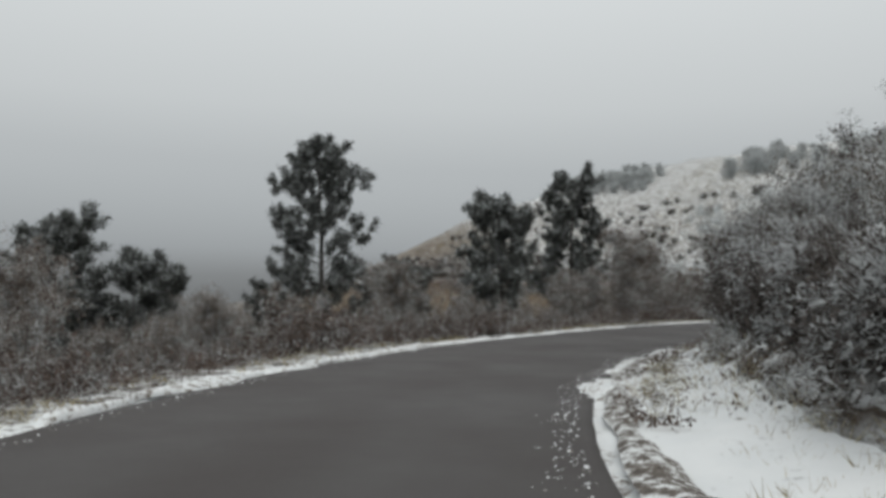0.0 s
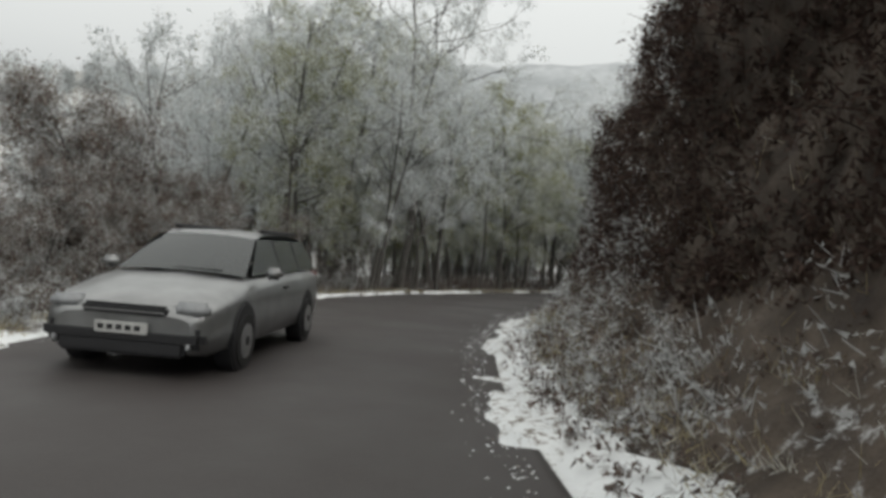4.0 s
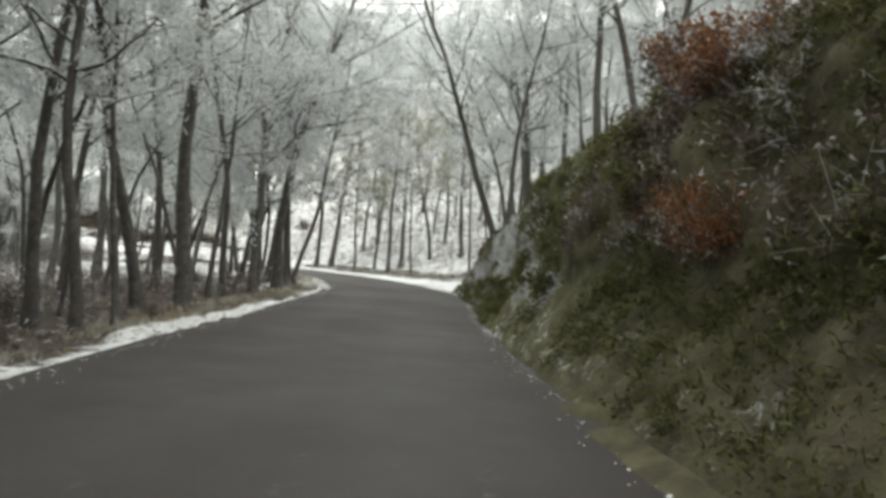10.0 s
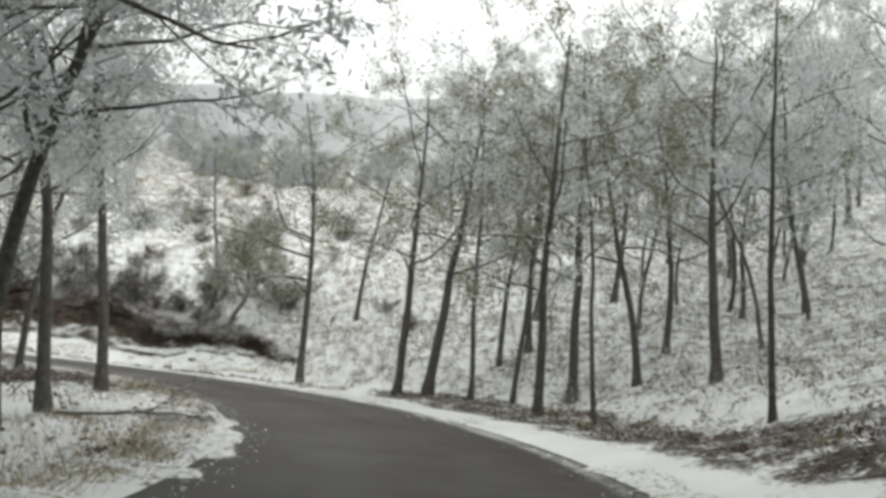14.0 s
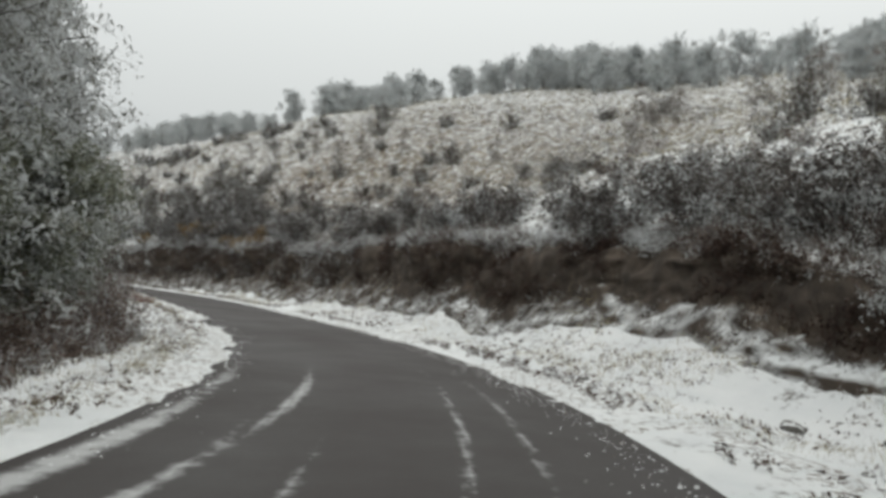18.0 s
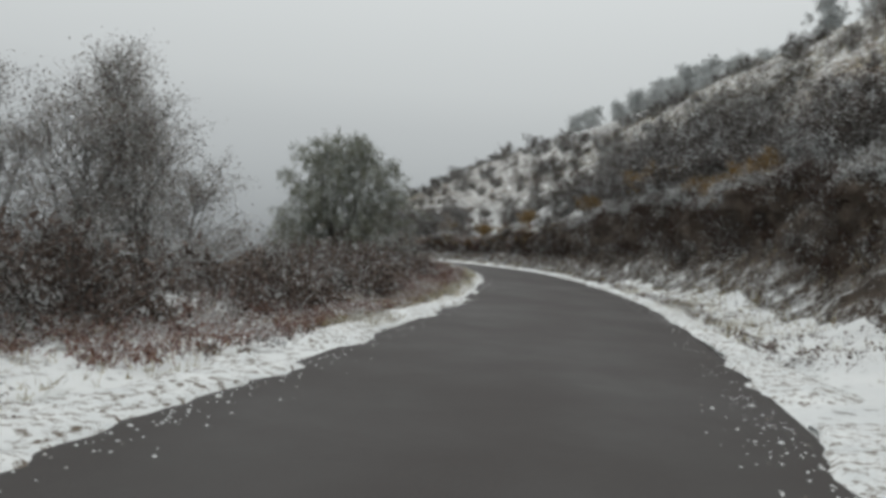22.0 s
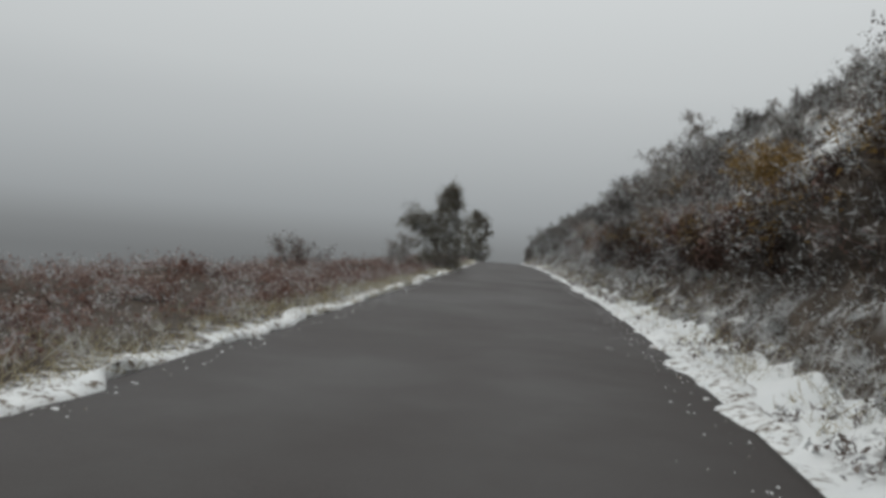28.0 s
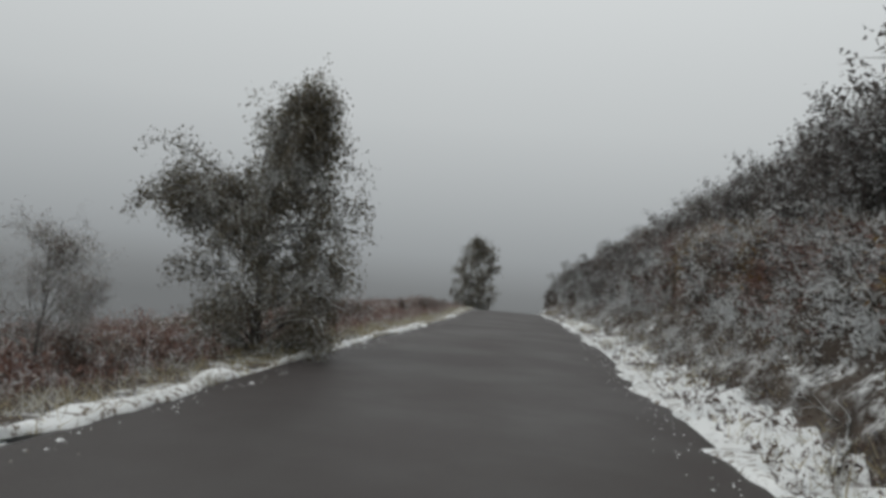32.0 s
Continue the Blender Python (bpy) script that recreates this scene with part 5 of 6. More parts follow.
def bank_scrub(mat, s0, s1, k0, k1, tufts, stalks, leaves, size, high, out, seed, label, keep=-0.15, width=0.012):
    """Growth rooted in the bank's skin, leaning out over the road's side."""
    r = np.random.default_rng(seed)
    p = bank_points[(bank_points[:, 3] > s0) & (bank_points[:, 3] < s1) & (bank_points[:, 4] > k0) & (bank_points[:, 4] < k1)]
    p = p[r.integers(len(p), size=tufts)]
    clump = fbm(p[:, 3], p[:, 2] * 1.5, 1.6, 3, seed)
    p, clump = p[clump > keep], clump[clump > keep]
    hh = high * (0.5 + np.clip(clump + 0.4, 0, 1.2)) * r.uniform(0.5, 1.2, len(p))
    t = np.interp(p[:, 3], SG, TH)
    side = np.stack([-np.cos(t), -np.sin(t), 0 * t], -1)
    root = np.repeat(p[:, :3] - side * 0.06 - [0, 0, 0.03], stalks, 0)
    m = len(root)
    hs = np.repeat(hh, stalks) * r.uniform(0.6, 1.15, m)
    root += r.normal(size=(m, 3)) * 0.06
    way = r.normal(size=(m, 3)) * 0.55 + np.repeat(side, stalks, 0) * out + [0, 0, 0.55]
    way *= (hs / np.linalg.norm(way, axis=1))[:, None]
    b = Build()
    b.blades(root, way, width, r)
    if leaves:
        u = r.uniform(0.15, 1.05, m * leaves)
        sag = -0.25 * u * u * np.repeat(hs, leaves)
        at = np.repeat(root, leaves, 0) + np.repeat(way, leaves, 0) * u[:, None] + r.normal(size=(m * leaves, 3)) * 0.04
        at[:, 2] += sag
        b.shards(at, size, r, 1.9, 0.2)
    return tagged(new("bank_scrub", b.mesh("bank_scrub", mat)), label, "undergrowth", kind="stuff")


for i, (mat, a0, a1, k0, k1, tufts, st, lv, size, high, out, keep, what) in enumerate((
        (DARK_LEAF, 24, 66, 0.85, 1.5, 3400, 4, 6, 0.04, 0.55, 0.7, -0.3, "dark leafy growth hanging on the bank"),
        (SNOWY_LEAF, 12, 66, -0.2, 0.28, 1500, 4, 4, 0.03, 0.3, 0.4, -0.1, "snow-laden stalks at the foot of the bank"),
        (SNOWY_LEAF, 24, 100, 0.8, 1.5, 3000, 4, 6, 0.035, 0.55, 0.9, -0.15, "snow-laden sprigs on the brow of the bank"),
        (DRY_LEAF, 71, 88, 0.6, 1.0, 1100, 4, 5, 0.036, 0.34, 0.6, -0.05, "dark dead growth in the hollow of the bank"),
        (FROST_LEAF, 71, 90, 0.78, 1.5, 3600, 4, 6, 0.036, 0.6, 1.0, -0.3, "snow-laden growth hanging over the bank"),
        (BROWN_LEAF, 58, 98, -0.2, 0.5, 1500, 4, 2, 0.03, 0.1, 0.3, -0.1, "dark stalks in the snow of the bank"),
        (SNOWY_LEAF, 60, 90, 0.1, 0.5, 1700, 4, 5, 0.035, 0.34, 0.5, -0.1, "brown twiggy growth on the bank"),
        (FROST_LEAF, 86, 98.5, 0.3, 1.5, 4400, 4, 5, 0.032, 0.34, 0.6, -0.25, "snow-laden growth on the bank"),
        (BROWN_LEAF, 84, 99, 0.4, 1.3, 2600, 4, 5, 0.032, 0.3, 0.6, -0.1, "brown twiggy growth on the bank"),
        (SNOWY_LEAF, 56, 94, -0.2, 0.42, 1500, 4, 4, 0.026, 0.2, 0.5, -0.1, "snow-laden stalks on the bank"),
        (BROWN_LEAF, 56, 79, 0.0, 0.6, 1900, 4, 3, 0.03, 0.2, 0.4, -0.15, "dark stalks in the snow of the bank"),
        (SNOWY_LEAF, 56, 80, 0.1, 0.75, 2600, 4, 5, 0.032, 0.3, 0.5, -0.15, "snow-laden sprigs on the bank"),
        (GORSE_LEAF, 214, 262, 0.5, 1.3, 1500, 4, 5, 0.036, 0.4, 0.5, 0.12, "yellow-brown gorse tufts on the bank"),
        (DRY_LEAF, 220, 248, 0.35, 0.85, 2600, 4, 5, 0.034, 0.36, 0.6, -0.3, "dark red-brown bracken in the hollow of the bank"),
        (RUST_LEAF, 222, 275, 0.3, 1.3, 2200, 4, 5, 0.036, 0.4, 0.5, 0.05, "rusty bracken on the bank"),
        (DARK_LEAF, 272, 318, 0.4, 1.5, 1900, 4, 5, 0.04, 0.6, 0.5, -0.3, "dark leafy growth on the bank"),
        (BROWN_LEAF, 97, 106, 0.4, 1.5, 900, 4, 5, 0.035, 0.4, 0.6, -0.1, "brown twiggy growth on the mossy bank"),
        (MOSS_LEAF, 96, 127, 0.8, 1.5, 5200, 5, 4, 0.024, 0.12, 0.6, -0.4, "olive moss on the brow of the bank"),
        (MOSS_LEAF, 96, 112, -0.1, 0.75, 5200, 4, 4, 0.03, 0.16, 0.6, -0.1, "green ivy and moss on the bank"),
        (MOSS_LEAF, 110, 126, -0.2, 0.2, 2200, 4, 4, 0.026, 0.12, 0.5, -0.3, "olive moss at the foot of the bank"),
        (FROST_LEAF, 106, 124, 0.16, 0.6, 3400, 4, 3, 0.028, 0.15, 0.6, 0.03, "snow-laden leaves on the mossy bank"),
        (BROWN_LEAF, 148, 215, 0.75, 1.5, 3600, 4, 5, 0.038, 0.5, 0.5, -0.3, "brown twiggy growth on the bank"),
        (DRY_LEAF, 148, 222, 0.3, 1.05, 5400, 4, 5, 0.036, 0.42, 0.6, -0.14, "dark red-brown bracken on the bank"),
        (DARK_LEAF, 24, 49, 0.25, 1.0, 4600, 4, 6, 0.04, 0.55, 0.7, -0.3, "dark snow-dusted leaves hanging on the bank"),
        (DRY_LEAF, 44, 71, 0.2, 1.0, 6800, 4, 5, 0.038, 0.42, 0.6, -0.45, "dark dead bracken on the bank"),
        (FROST_LEAF, 146, 215, 0.7, 1.5, 4200, 4, 6, 0.034, 0.46, 1.1, -0.15, "snow-laden sprigs overhanging the bank"),
        (SNOWY_LEAF, 26, 92, 0.8, 1.1, 3000, 4, 6, 0.035, 0.6, 1.1, -0.15, "snow-laden sprigs overhanging the bank"),
        (SNOWY_LEAF, 148, 290, -0.2, 0.35, 2400, 4, 3, 0.028, 0.25, 0.4, -0.05, "snow-laden stalks at the foot of the bank"),
        (SNOWY_LEAF, 196, 290, -0.25, 0.2, 2600, 4, 3, 0.028, 0.15, 0.4, -0.3, "snow-laden stalks at the foot of the bank"),
        (DARK_LEAF, 176, 250, 0.2, 1.5, 3900, 4, 5, 0.04, 0.55, 0.5, -0.2, "dark leafy growth on the bank"),
        (DARK_LEAF, 250, 300, 0.55, 1.3, 1300, 4, 5, 0.04, 0.4, 0.5, -0.1, "dark leafy growth high on the bank"),
        (FROST_LEAF, 248, 300, 0.2, 1.1, 2600, 4, 5, 0.034, 0.34, 0.5, -0.1, "snow-laden growth on the bank"),
        (SNOWY_LEAF, 148, 300, 0.9, 1.5, 3000, 4, 5, 0.035, 0.45, 0.5, -0.05, "snow-laden sprigs on the brow of the bank"))):
    bank_scrub(mat, a0, a1, k0, k1, tufts, st, lv, size, high, out, 700 + i, what, keep)
for i, (mat, a0, a1, b0, b1, tufts, st, lv, size, high, keep, what) in enumerate((
        (BROWN_LEAF, 146, 290, -7.5, -34.0, 4600, 4, 5, 0.05, 0.6, 0.05, "brown heath on the hillside"),
        (SNOWY_LEAF, 142, 300, -7.0, -36.0, 8000, 4, 4, 0.042, 0.42, -0.1, "snow-laden heath on the hillside"),
        (DARK_LEAF, 176, 310, -6.0, -36.0, 2900, 4, 4, 0.055, 1.0, 0.05, "dark scrub on the hillside"),
        (GRASS_MAT, 144, 250, -15.0, -70.0, 20000, 4, 3, 0.05, 0.32, -0.4, "yellowed grass on the hillside"),
        (DARK_LEAF, 12, 100, -7.5, -20.0, 2400, 4, 4, 0.07, 1.2, -0.1, "dark scrub above the bank"),
        (BROWN_LEAF, -10, 66, 3.2, 14.0, 4600, 4, 4, 0.045, 0.85, -0.25, "brown scrub below the road"),
        (RUST_LEAF, 192, 300, 3.2, 10.0, 6500, 4, 4, 0.035, 0.42, -0.3, "rusty bracken and grass beside the road"),
        (BROWN_LEAF, 192, 226, 4.2, 18.0, 1300, 4, 4, 0.045, 0.7, -0.2, "brown scrub above the valley"),
        (RUST_LEAF, 212, 310, 3.6, 16.0, 4200, 4, 4, 0.035, 0.42, -0.3, "rusty bracken above the valley"),
        (BROWN_LEAF, 60, 120, 4.4, 13.0, 4200, 4, 4, 0.04, 0.85, -0.3, "dark brushwood under the oaks"),
        (BROWN_LEAF, 136, 162, 3.9, 6.5, 2600, 4, 4, 0.035, 0.3, -0.2, "dead stalks inside the bend"),
        (RUST_LEAF, 176, 225, 3.0, 5.0, 3000, 5, 3, 0.03, 0.24, -0.35, "rusty stalks and dead grass along the verge"),
        (BROWN_LEAF, 146, 198, 4.2, 14.0, 3600, 4, 5, 0.045, 1.0, -0.25, "brown scrub by the bend"),
        (WOOD_LEAF, 58, 150, 3.1, 22.0, 3600, 3, 3, 0.05, 0.35, -0.1, "dead leaves and low growth under the oaks"),
        (GRASS_MAT, 122, 150, -4.5, -30.0, 5000, 3, 2, 0.05, 0.25, -0.2, "dead grass on the snowy wood floor"),
        (BROWN_LEAF, 124, 141, -4.3, -6.6, 1500, 4, 2, 0.04, 0.12, -0.2, "dark leaf litter and grass at the bend"),
        (BROWN_LEAF, 142, 215, -2.7, -6.2, 6000, 4, 2, 0.035, 0.07, -0.15, "dark clods and dead stalks in the verge snow"),
        (BROWN_LEAF, 118, 200, 2.6, 5.2, 5000, 4, 2, 0.03, 0.06, -0.1, "dark clods and dead stalks in the verge snow"),
        (BROWN_LEAF, 200, 300, -2.5, -4.2, 3600, 4, 2, 0.03, 0.06, -0.1, "dark clods and dead stalks in the verge snow"),
        (BROWN_LEAF, 16, 66, -2.6, -4.8, 2600, 4, 2, 0.03, 0.07, -0.05, "dark clods and dead stalks in the verge snow"),
        (WOOD_LEAF, 122, 152, -6.5, -36.0, 6000, 3, 3, 0.05, 0.85, -0.1, "frosted brushwood on the wood floor"))):
    cover("undergrowth", mat, a0, a1, b0, b1, tufts, st, lv, size, high, 500 + i, what, "undergrowth", keep=keep)
for i, (a0, a1, b0, b1, tufts, keep) in enumerate(((-10, 60, 2.65, 3.6, 2200, -0.3), (60, 130, 2.65, 3.8, 2200, -0.2), (118, 190, 2.7, 5.0, 4600, -0.3), (180, 300, 2.4, 4.0, 7000, -0.35),
                                                   (0, 66, -2.9, -5.4, 4600, -0.2), (60, 100, -2.9, -4.2, 1800, -0.1), (142, 200, -3.4, -6.4, 6500, -0.1), (180, 300, -2.6, -4.6, 4600, -0.1))):
    cover("verge_grass", GRASS_MAT, a0, a1, b0, b1, tufts, 6, 0, 0, 0.18, 540 + i, "dead grass blades poking out of the snow", "grass", keep=keep, width=0.008, spread=0.9)


# ---- muddy rut in the verge ----
def _mud(n, l, b):
    l.new(ramp_node(n, l, noise_node(n, l, 9, 7, 0.7), [(0.36, (0.06, 0.048, 0.04)), (0.48, (0.14, 0.12, 0.10)), (0.56, (0.72, 0.74, 0.74))]), b.inputs["Base Color"])
    b.inputs["Roughness"].default_value = 0.75
    bump(n, l, b, noise_node(n, l, 14, 5), 0.8, 0.04)


MUD = material("wet_mud_and_snow", _mud)


def rut_across(ss):
    w = 0.17 * np.clip(np.minimum(ss - 20, 42 - ss) / 4, 0.05, 1) + 0.12 * fbm(ss, ss * 0, 1.2, 3, 77)
    mid = -(np.interp(ss, SG, HW) + 0.32 + 0.15 * fbm(ss, ss * 0 + 4, 5, 2, 78))
    k = np.array([1, 0.7, 0.3, 0, -0.3, -0.7, -1])[None]
    lat = mid[:, None] + np.maximum(w, 0.03)[:, None] * k
    return lat, 0.085 - 0.05 * k * k + 0.05 * fbm(ss[:, None] + 0 * k, lat * 2, 0.4, 3, 79)


tagged(new("mud_rut", ribbon("mud_rut", MUD, 20, 42, 0.12, rut_across)), "churned strip of mud and snow along the verge", "mud", kind="structure")


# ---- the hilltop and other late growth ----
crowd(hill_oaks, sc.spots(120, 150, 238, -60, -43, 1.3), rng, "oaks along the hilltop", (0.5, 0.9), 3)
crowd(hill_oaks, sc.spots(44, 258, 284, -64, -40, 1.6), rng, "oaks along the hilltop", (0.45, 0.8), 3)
crowd(brooms + darks, sc.spots(70, 226, 300, -34, -14, 1.5), rng, "bushes on the hilltop", (0.9, 1.7), 3)
crowd(browns, sc.spots(14, 150, 196, -30, -9, 2.5), rng, "young trees on the hillside", (0.3, 0.5), 3)
crowd(browns, sc.spots(16, 200, 280, -22, -9, 2.5), rng, "young trees on the hillside", (0.25, 0.42), 3)
crowd(brooms, sc.spots(24, 150, 240, -34, -16, 2.0), rng, "broom on the hillside", (1.0, 1.8))
for s_, l_, k_ in ((207, -6.4, 1.5), (208.6, -7.2, 1.6), (210.4, -6.8, 1.4), (206, -7.8, 1.5), (212, -7.6, 1.4)):
    place(darks[1], *on_road(s_, l_)[:2], rng, (k_, k_), 5, group="tall dark shrubs on the brow of the bank")
crowd(pines[2:], sc.spots(6, 200, 232, -9, -6, 3.0), rng, "young pines on the bank", (0.3, 0.42), 3)


rusts = [shrub("rusty_bush", 270, 1.3, 1.0, 16, ORANGE_LEAF, 0.05, 7, "rusty orange-brown bush on the mossy bank", "withered orange leaves")]
stand(rusts[0], *on_road(101.0, -3.4)[:2], 0, 0.6)
for s_, l_, k_ in ((101.8, -3.8, 0.7), (102.6, -4.1, 0.7), (54.0, -5.0, 0.35), (237, -4.5, 0.34), (235.6, -4.4, 0.3), (234.2, -4.35, 0.32), (232.4, -4.3, 0.28), (238.6, -4.7, 0.3), (231, -4.5, 0.26)):
    place(rusts[0], *on_road(s_, l_)[:2], rng, (k_, k_), 5, group="rusty bushes on the bank")
wr = np.random.default_rng(77)
for x_, y_, k_ in ((86.8, 163.1, 0.62), (86.0, 160.0, 0.34)):
    place(browns[1], x_, y_, wr, (k_, k_), 3, group="thin young trees on the brow of the bank")
for x_, y_, k_ in ((93.6, 107.4, 1.5), (96.2, 104.3, 1.6), (89.6, 112.0, 1.35)):
    place(bares[0], x_, y_, wr, (k_, k_), 4, group="bare trees below the road")
crowd(snowies, sc.spots(16, 226, 246, -4.0, -3.35, 0.5), wr, "snowy tufts at the foot of the bank", (0.2, 0.36))
for s_, l_, k_ in ((206, 6.8, 1.5), (204.5, 7.4, 1.7), (203, 6.4, 1.35), (201.5, 7.6, 1.6), (200, 8.6, 1.6), (205.5, 5.7, 0.9), (207.5, 7.6, 1.6), (199.5, 10.0, 1.7), (202.5, 9.2, 1.7), (201, 6.0, 0.8), (197, 6.2, 0.7), (195.5, 7.4, 0.8)):
    place(brown_shrubs[int(wr.integers(2))], *on_road(s_, l_)[:2], wr, (k_ * 1.15, k_ * 1.15), 5, group="brown shrubs under the willow")
crowd(darks, sc.spots(7, 103, 108, -5.6, -4.0, 0.7), rng, "dark shrubs on the mossy bank", (0.6, 0.9))


# ---- fallen wood and stones ----
def fallen_branch(seed, length, girth, twigs, label):
    r = np.random.default_rng(seed)
    w = Build()
    main = bent(r, (0, 0, 0.06), (1, 0, 0.03), length, 7, 0.10, 0.0)
    w.tube(main, girth, girth * 0.3, 6)
    for _ in range(twigs):
        q, e = on_line(main, r.uniform(0.25, 1.0))
        e = e / np.linalg.norm(e) + r.normal(size=3) * [0.5, 0.7, 0.25] + [0, 0, 0.12]
        tw = bent(r, q, e, r.uniform(0.25, 0.5) * length, 4, 0.18, -0.03)
        w.tube(tw, girth * 0.45, 0.005, 4)
        for _ in range(3):
            q2, e2 = on_line(tw, r.uniform(0.3, 1))
            w.tube(bent(r, q2, e2 / np.linalg.norm(e2) + r.normal(size=3) * 0.5, r.uniform(0.15, 0.4), 3, 0.2, 0), 0.007, 0.003, 3)
    return tagged(new("fallen_branch", w.mesh("fallen_branch", BARK, True)), label, "branch")


for sd_, s_, l_, ln_, g_, tw_, turn_, tip_, label_ in (
        (1, 171.5, 4.2, 1.1, 0.022, 10, 70, -12, "snowy twiggy branch fallen on the verge"), (2, 155.0, 2.6, 0.7, 0.02, 5, 120, 0, "thin fallen branch on the snow"),
        (3, 70.2, -3.5, 1.9, 0.03, 3, -80, -34, "bare stick leaning against the bank"), (4, 249.2, -2.9, 1.2, 0.03, 3, 70, 0, "short dead stick on the snowy verge"),
        (5, 129.5, 4.6, 2.2, 0.04, 8, 30, 0, "dark branch lying on the snow")):
    ob = fallen_branch(sd_, ln_, g_, tw_, label_)
    x_, y_ = on_road(s_, l_)[:2]
    ob.matrix_basis = pose(x_, y_, ground_z(x_, y_) + 0.01, 0, tip_, heading(s_) + turn_)


def _stone(n, l, b):
    c_ = ramp_node(n, l, noise_node(n, l, 7, 6), [(0.3, (0.06, 0.055, 0.05)), (0.7, (0.2, 0.19, 0.175))])
    k_ = calc(n, l, "MULTIPLY", up_mask(n, l, 0.5, 0.8), ramp_node(n, l, noise_node(n, l, 3, 4), [(0.45, (0, 0, 0)), (0.55, (1, 1, 1))]))
    l.new(mix_node(n, l, k_, c_, (0.78, 0.8, 0.8)), b.inputs["Base Color"])
    b.inputs["Roughness"].default_value = 0.9


STONE = material("wet_stone", _stone)


def stone(seed):
    r = np.random.default_rng(seed)
    bm = bmesh.new()
    bmesh.ops.create_icosphere(bm, subdivisions=2, radius=0.5)
    for v in bm.verts:
        n_ = float(fbm([v.co.x * 3 + seed * 7], [v.co.y * 3 + v.co.z * 2], 1.2, 3, seed)[0])
        v.co = v.co * (1 + 0.45 * n_)
        v.co.z = v.co.z * 0.55
    me_ = bpy.data.meshes.new("stone")
    bm.to_mesh(me_)
    bm.free()
    me_.materials.append(STONE)
    return tagged(new("stone", me_), "small dark angular stone in the snow of the verge", "stone")


stones = [stone(i) for i in range(3)]
for k_, (s_, l_) in zip(stones, ((151, -5.4), (152.2, -5.0), (150.6, -6.2))):
    stand(k_, *on_road(s_, l_)[:2], 30 * s_, 0.35, sink=-0.03)
for s0_, s1_, l0_, l1_, n_ in ((140, 200, -3.2, -6.5, 34), (20, 66, -3.0, -4.6, 10), (215, 262, -2.7, -3.4, 3), (118, 165, 2.9, 4.2, 6)):
    for x_, y_ in sc.spots(n_, s0_, s1_, l0_, l1_, 0.7):
        place(stones[rng.integers(3)], x_, y_, rng, (0.07, 0.2), 12, -0.01, group="stones on the verge")


# ---- crumbs of snow thrown on the asphalt ----
def crumbs(s0, s1, side, count, seed, reach):
    r = np.random.default_rng(seed)
    b = Build()
    s_ = r.uniform(s0, s1, count)
    h_ = np.interp(s_, SG, HW) - 0.05
    lat = side * (h_ - np.abs(r.normal(size=count)) * reach)
    t = np.interp(s_, SG, TH)
    x, y = np.interp(s_, SG, RX) - lat * np.cos(t), np.interp(s_, SG, RY) - lat * np.sin(t)
    z = np.interp(s_, SG, RZ) + 0.012 * (1 - (lat / (h_ + 0.05)) ** 2)
    w = r.uniform(0.004, 0.014, count) * (1 + 1.2 * (r.uniform(size=count) > 0.96))
    a = np.arange(6) * np.pi / 3
    base = np.stack([x[:, None] + w[:, None] * np.cos(a) * r.uniform(0.6, 1.3, (count, 6)), y[:, None] + w[:, None] * np.sin(a) * r.uniform(0.6, 1.3, (count, 6)), np.repeat(z[:, None], 6, 1)], -1)
    top = base * [0.5, 0.5, 0] + np.stack([x, y, 2 * z + w * 1.3], -1)[:, None] * [0.5, 0.5, 1.0] - [0, 0, 0]
    top[..., 2] = (z + w * 0.55)[:, None]
    v = np.concatenate([base, top], 1).reshape(-1, 3)
    i = np.arange(count)[:, None] * 12
    k = np.arange(6)[None]
    f = np.stack([i + k, i + (k + 1) % 6, i + (k + 1) % 6 + 6, i + k + 6], -1).reshape(-1, 4)
    lid = np.concatenate([i + [[6, 7, 8, 9]], i + [[6, 9, 10, 11]]])
    b.quads(v, np.concatenate([f, lid]))
    return tagged(new("snow_crumbs", b.mesh("snow_crumbs", SNOW)), "small crumbs of snow thrown onto the asphalt edge", "snow", kind="stuff")


for i, args in enumerate(((0, 66, -1, 2200, 0.16), (0, 60, 1, 900, 0.1), (66, 124, -1, 900, 0.14), (66, 124, 1, 900, 0.14), (124, 178, -1, 2600, 0.24), (124, 178, 1, 1400, 0.2), (178, 300, -1, 1300, 0.2), (178, 300, 1, 1100, 0.16))):
    crumbs(*args[:4], 800 + i, args[4])


# ---- the silver estate car that comes the other way ----
def _paint(n, l, b):
    l.new(ramp_node(n, l, noise_node(n, l, 3, 5), [(0.35, (0.25, 0.255, 0.255)), (0.65, (0.33, 0.335, 0.335))]), b.inputs["Base Color"])
    b.inputs["Metallic"].default_value, b.inputs["Roughness"].default_value = 0.75, 0.32


def plain(name, colour, rough=0.5, metal=0.0):
    def build(n, l, b):
        v = noise_node(n, l, 20, 4)
        l.new(ramp_node(n, l, v, [(0.3, tuple(0.85 * c for c in colour)), (0.7, tuple(min(1.15 * c, 1) for c in colour))]), b.inputs["Base Color"])
        b.inputs["Roughness"].default_value, b.inputs["Metallic"].default_value = rough, metal
    return material(name, build)


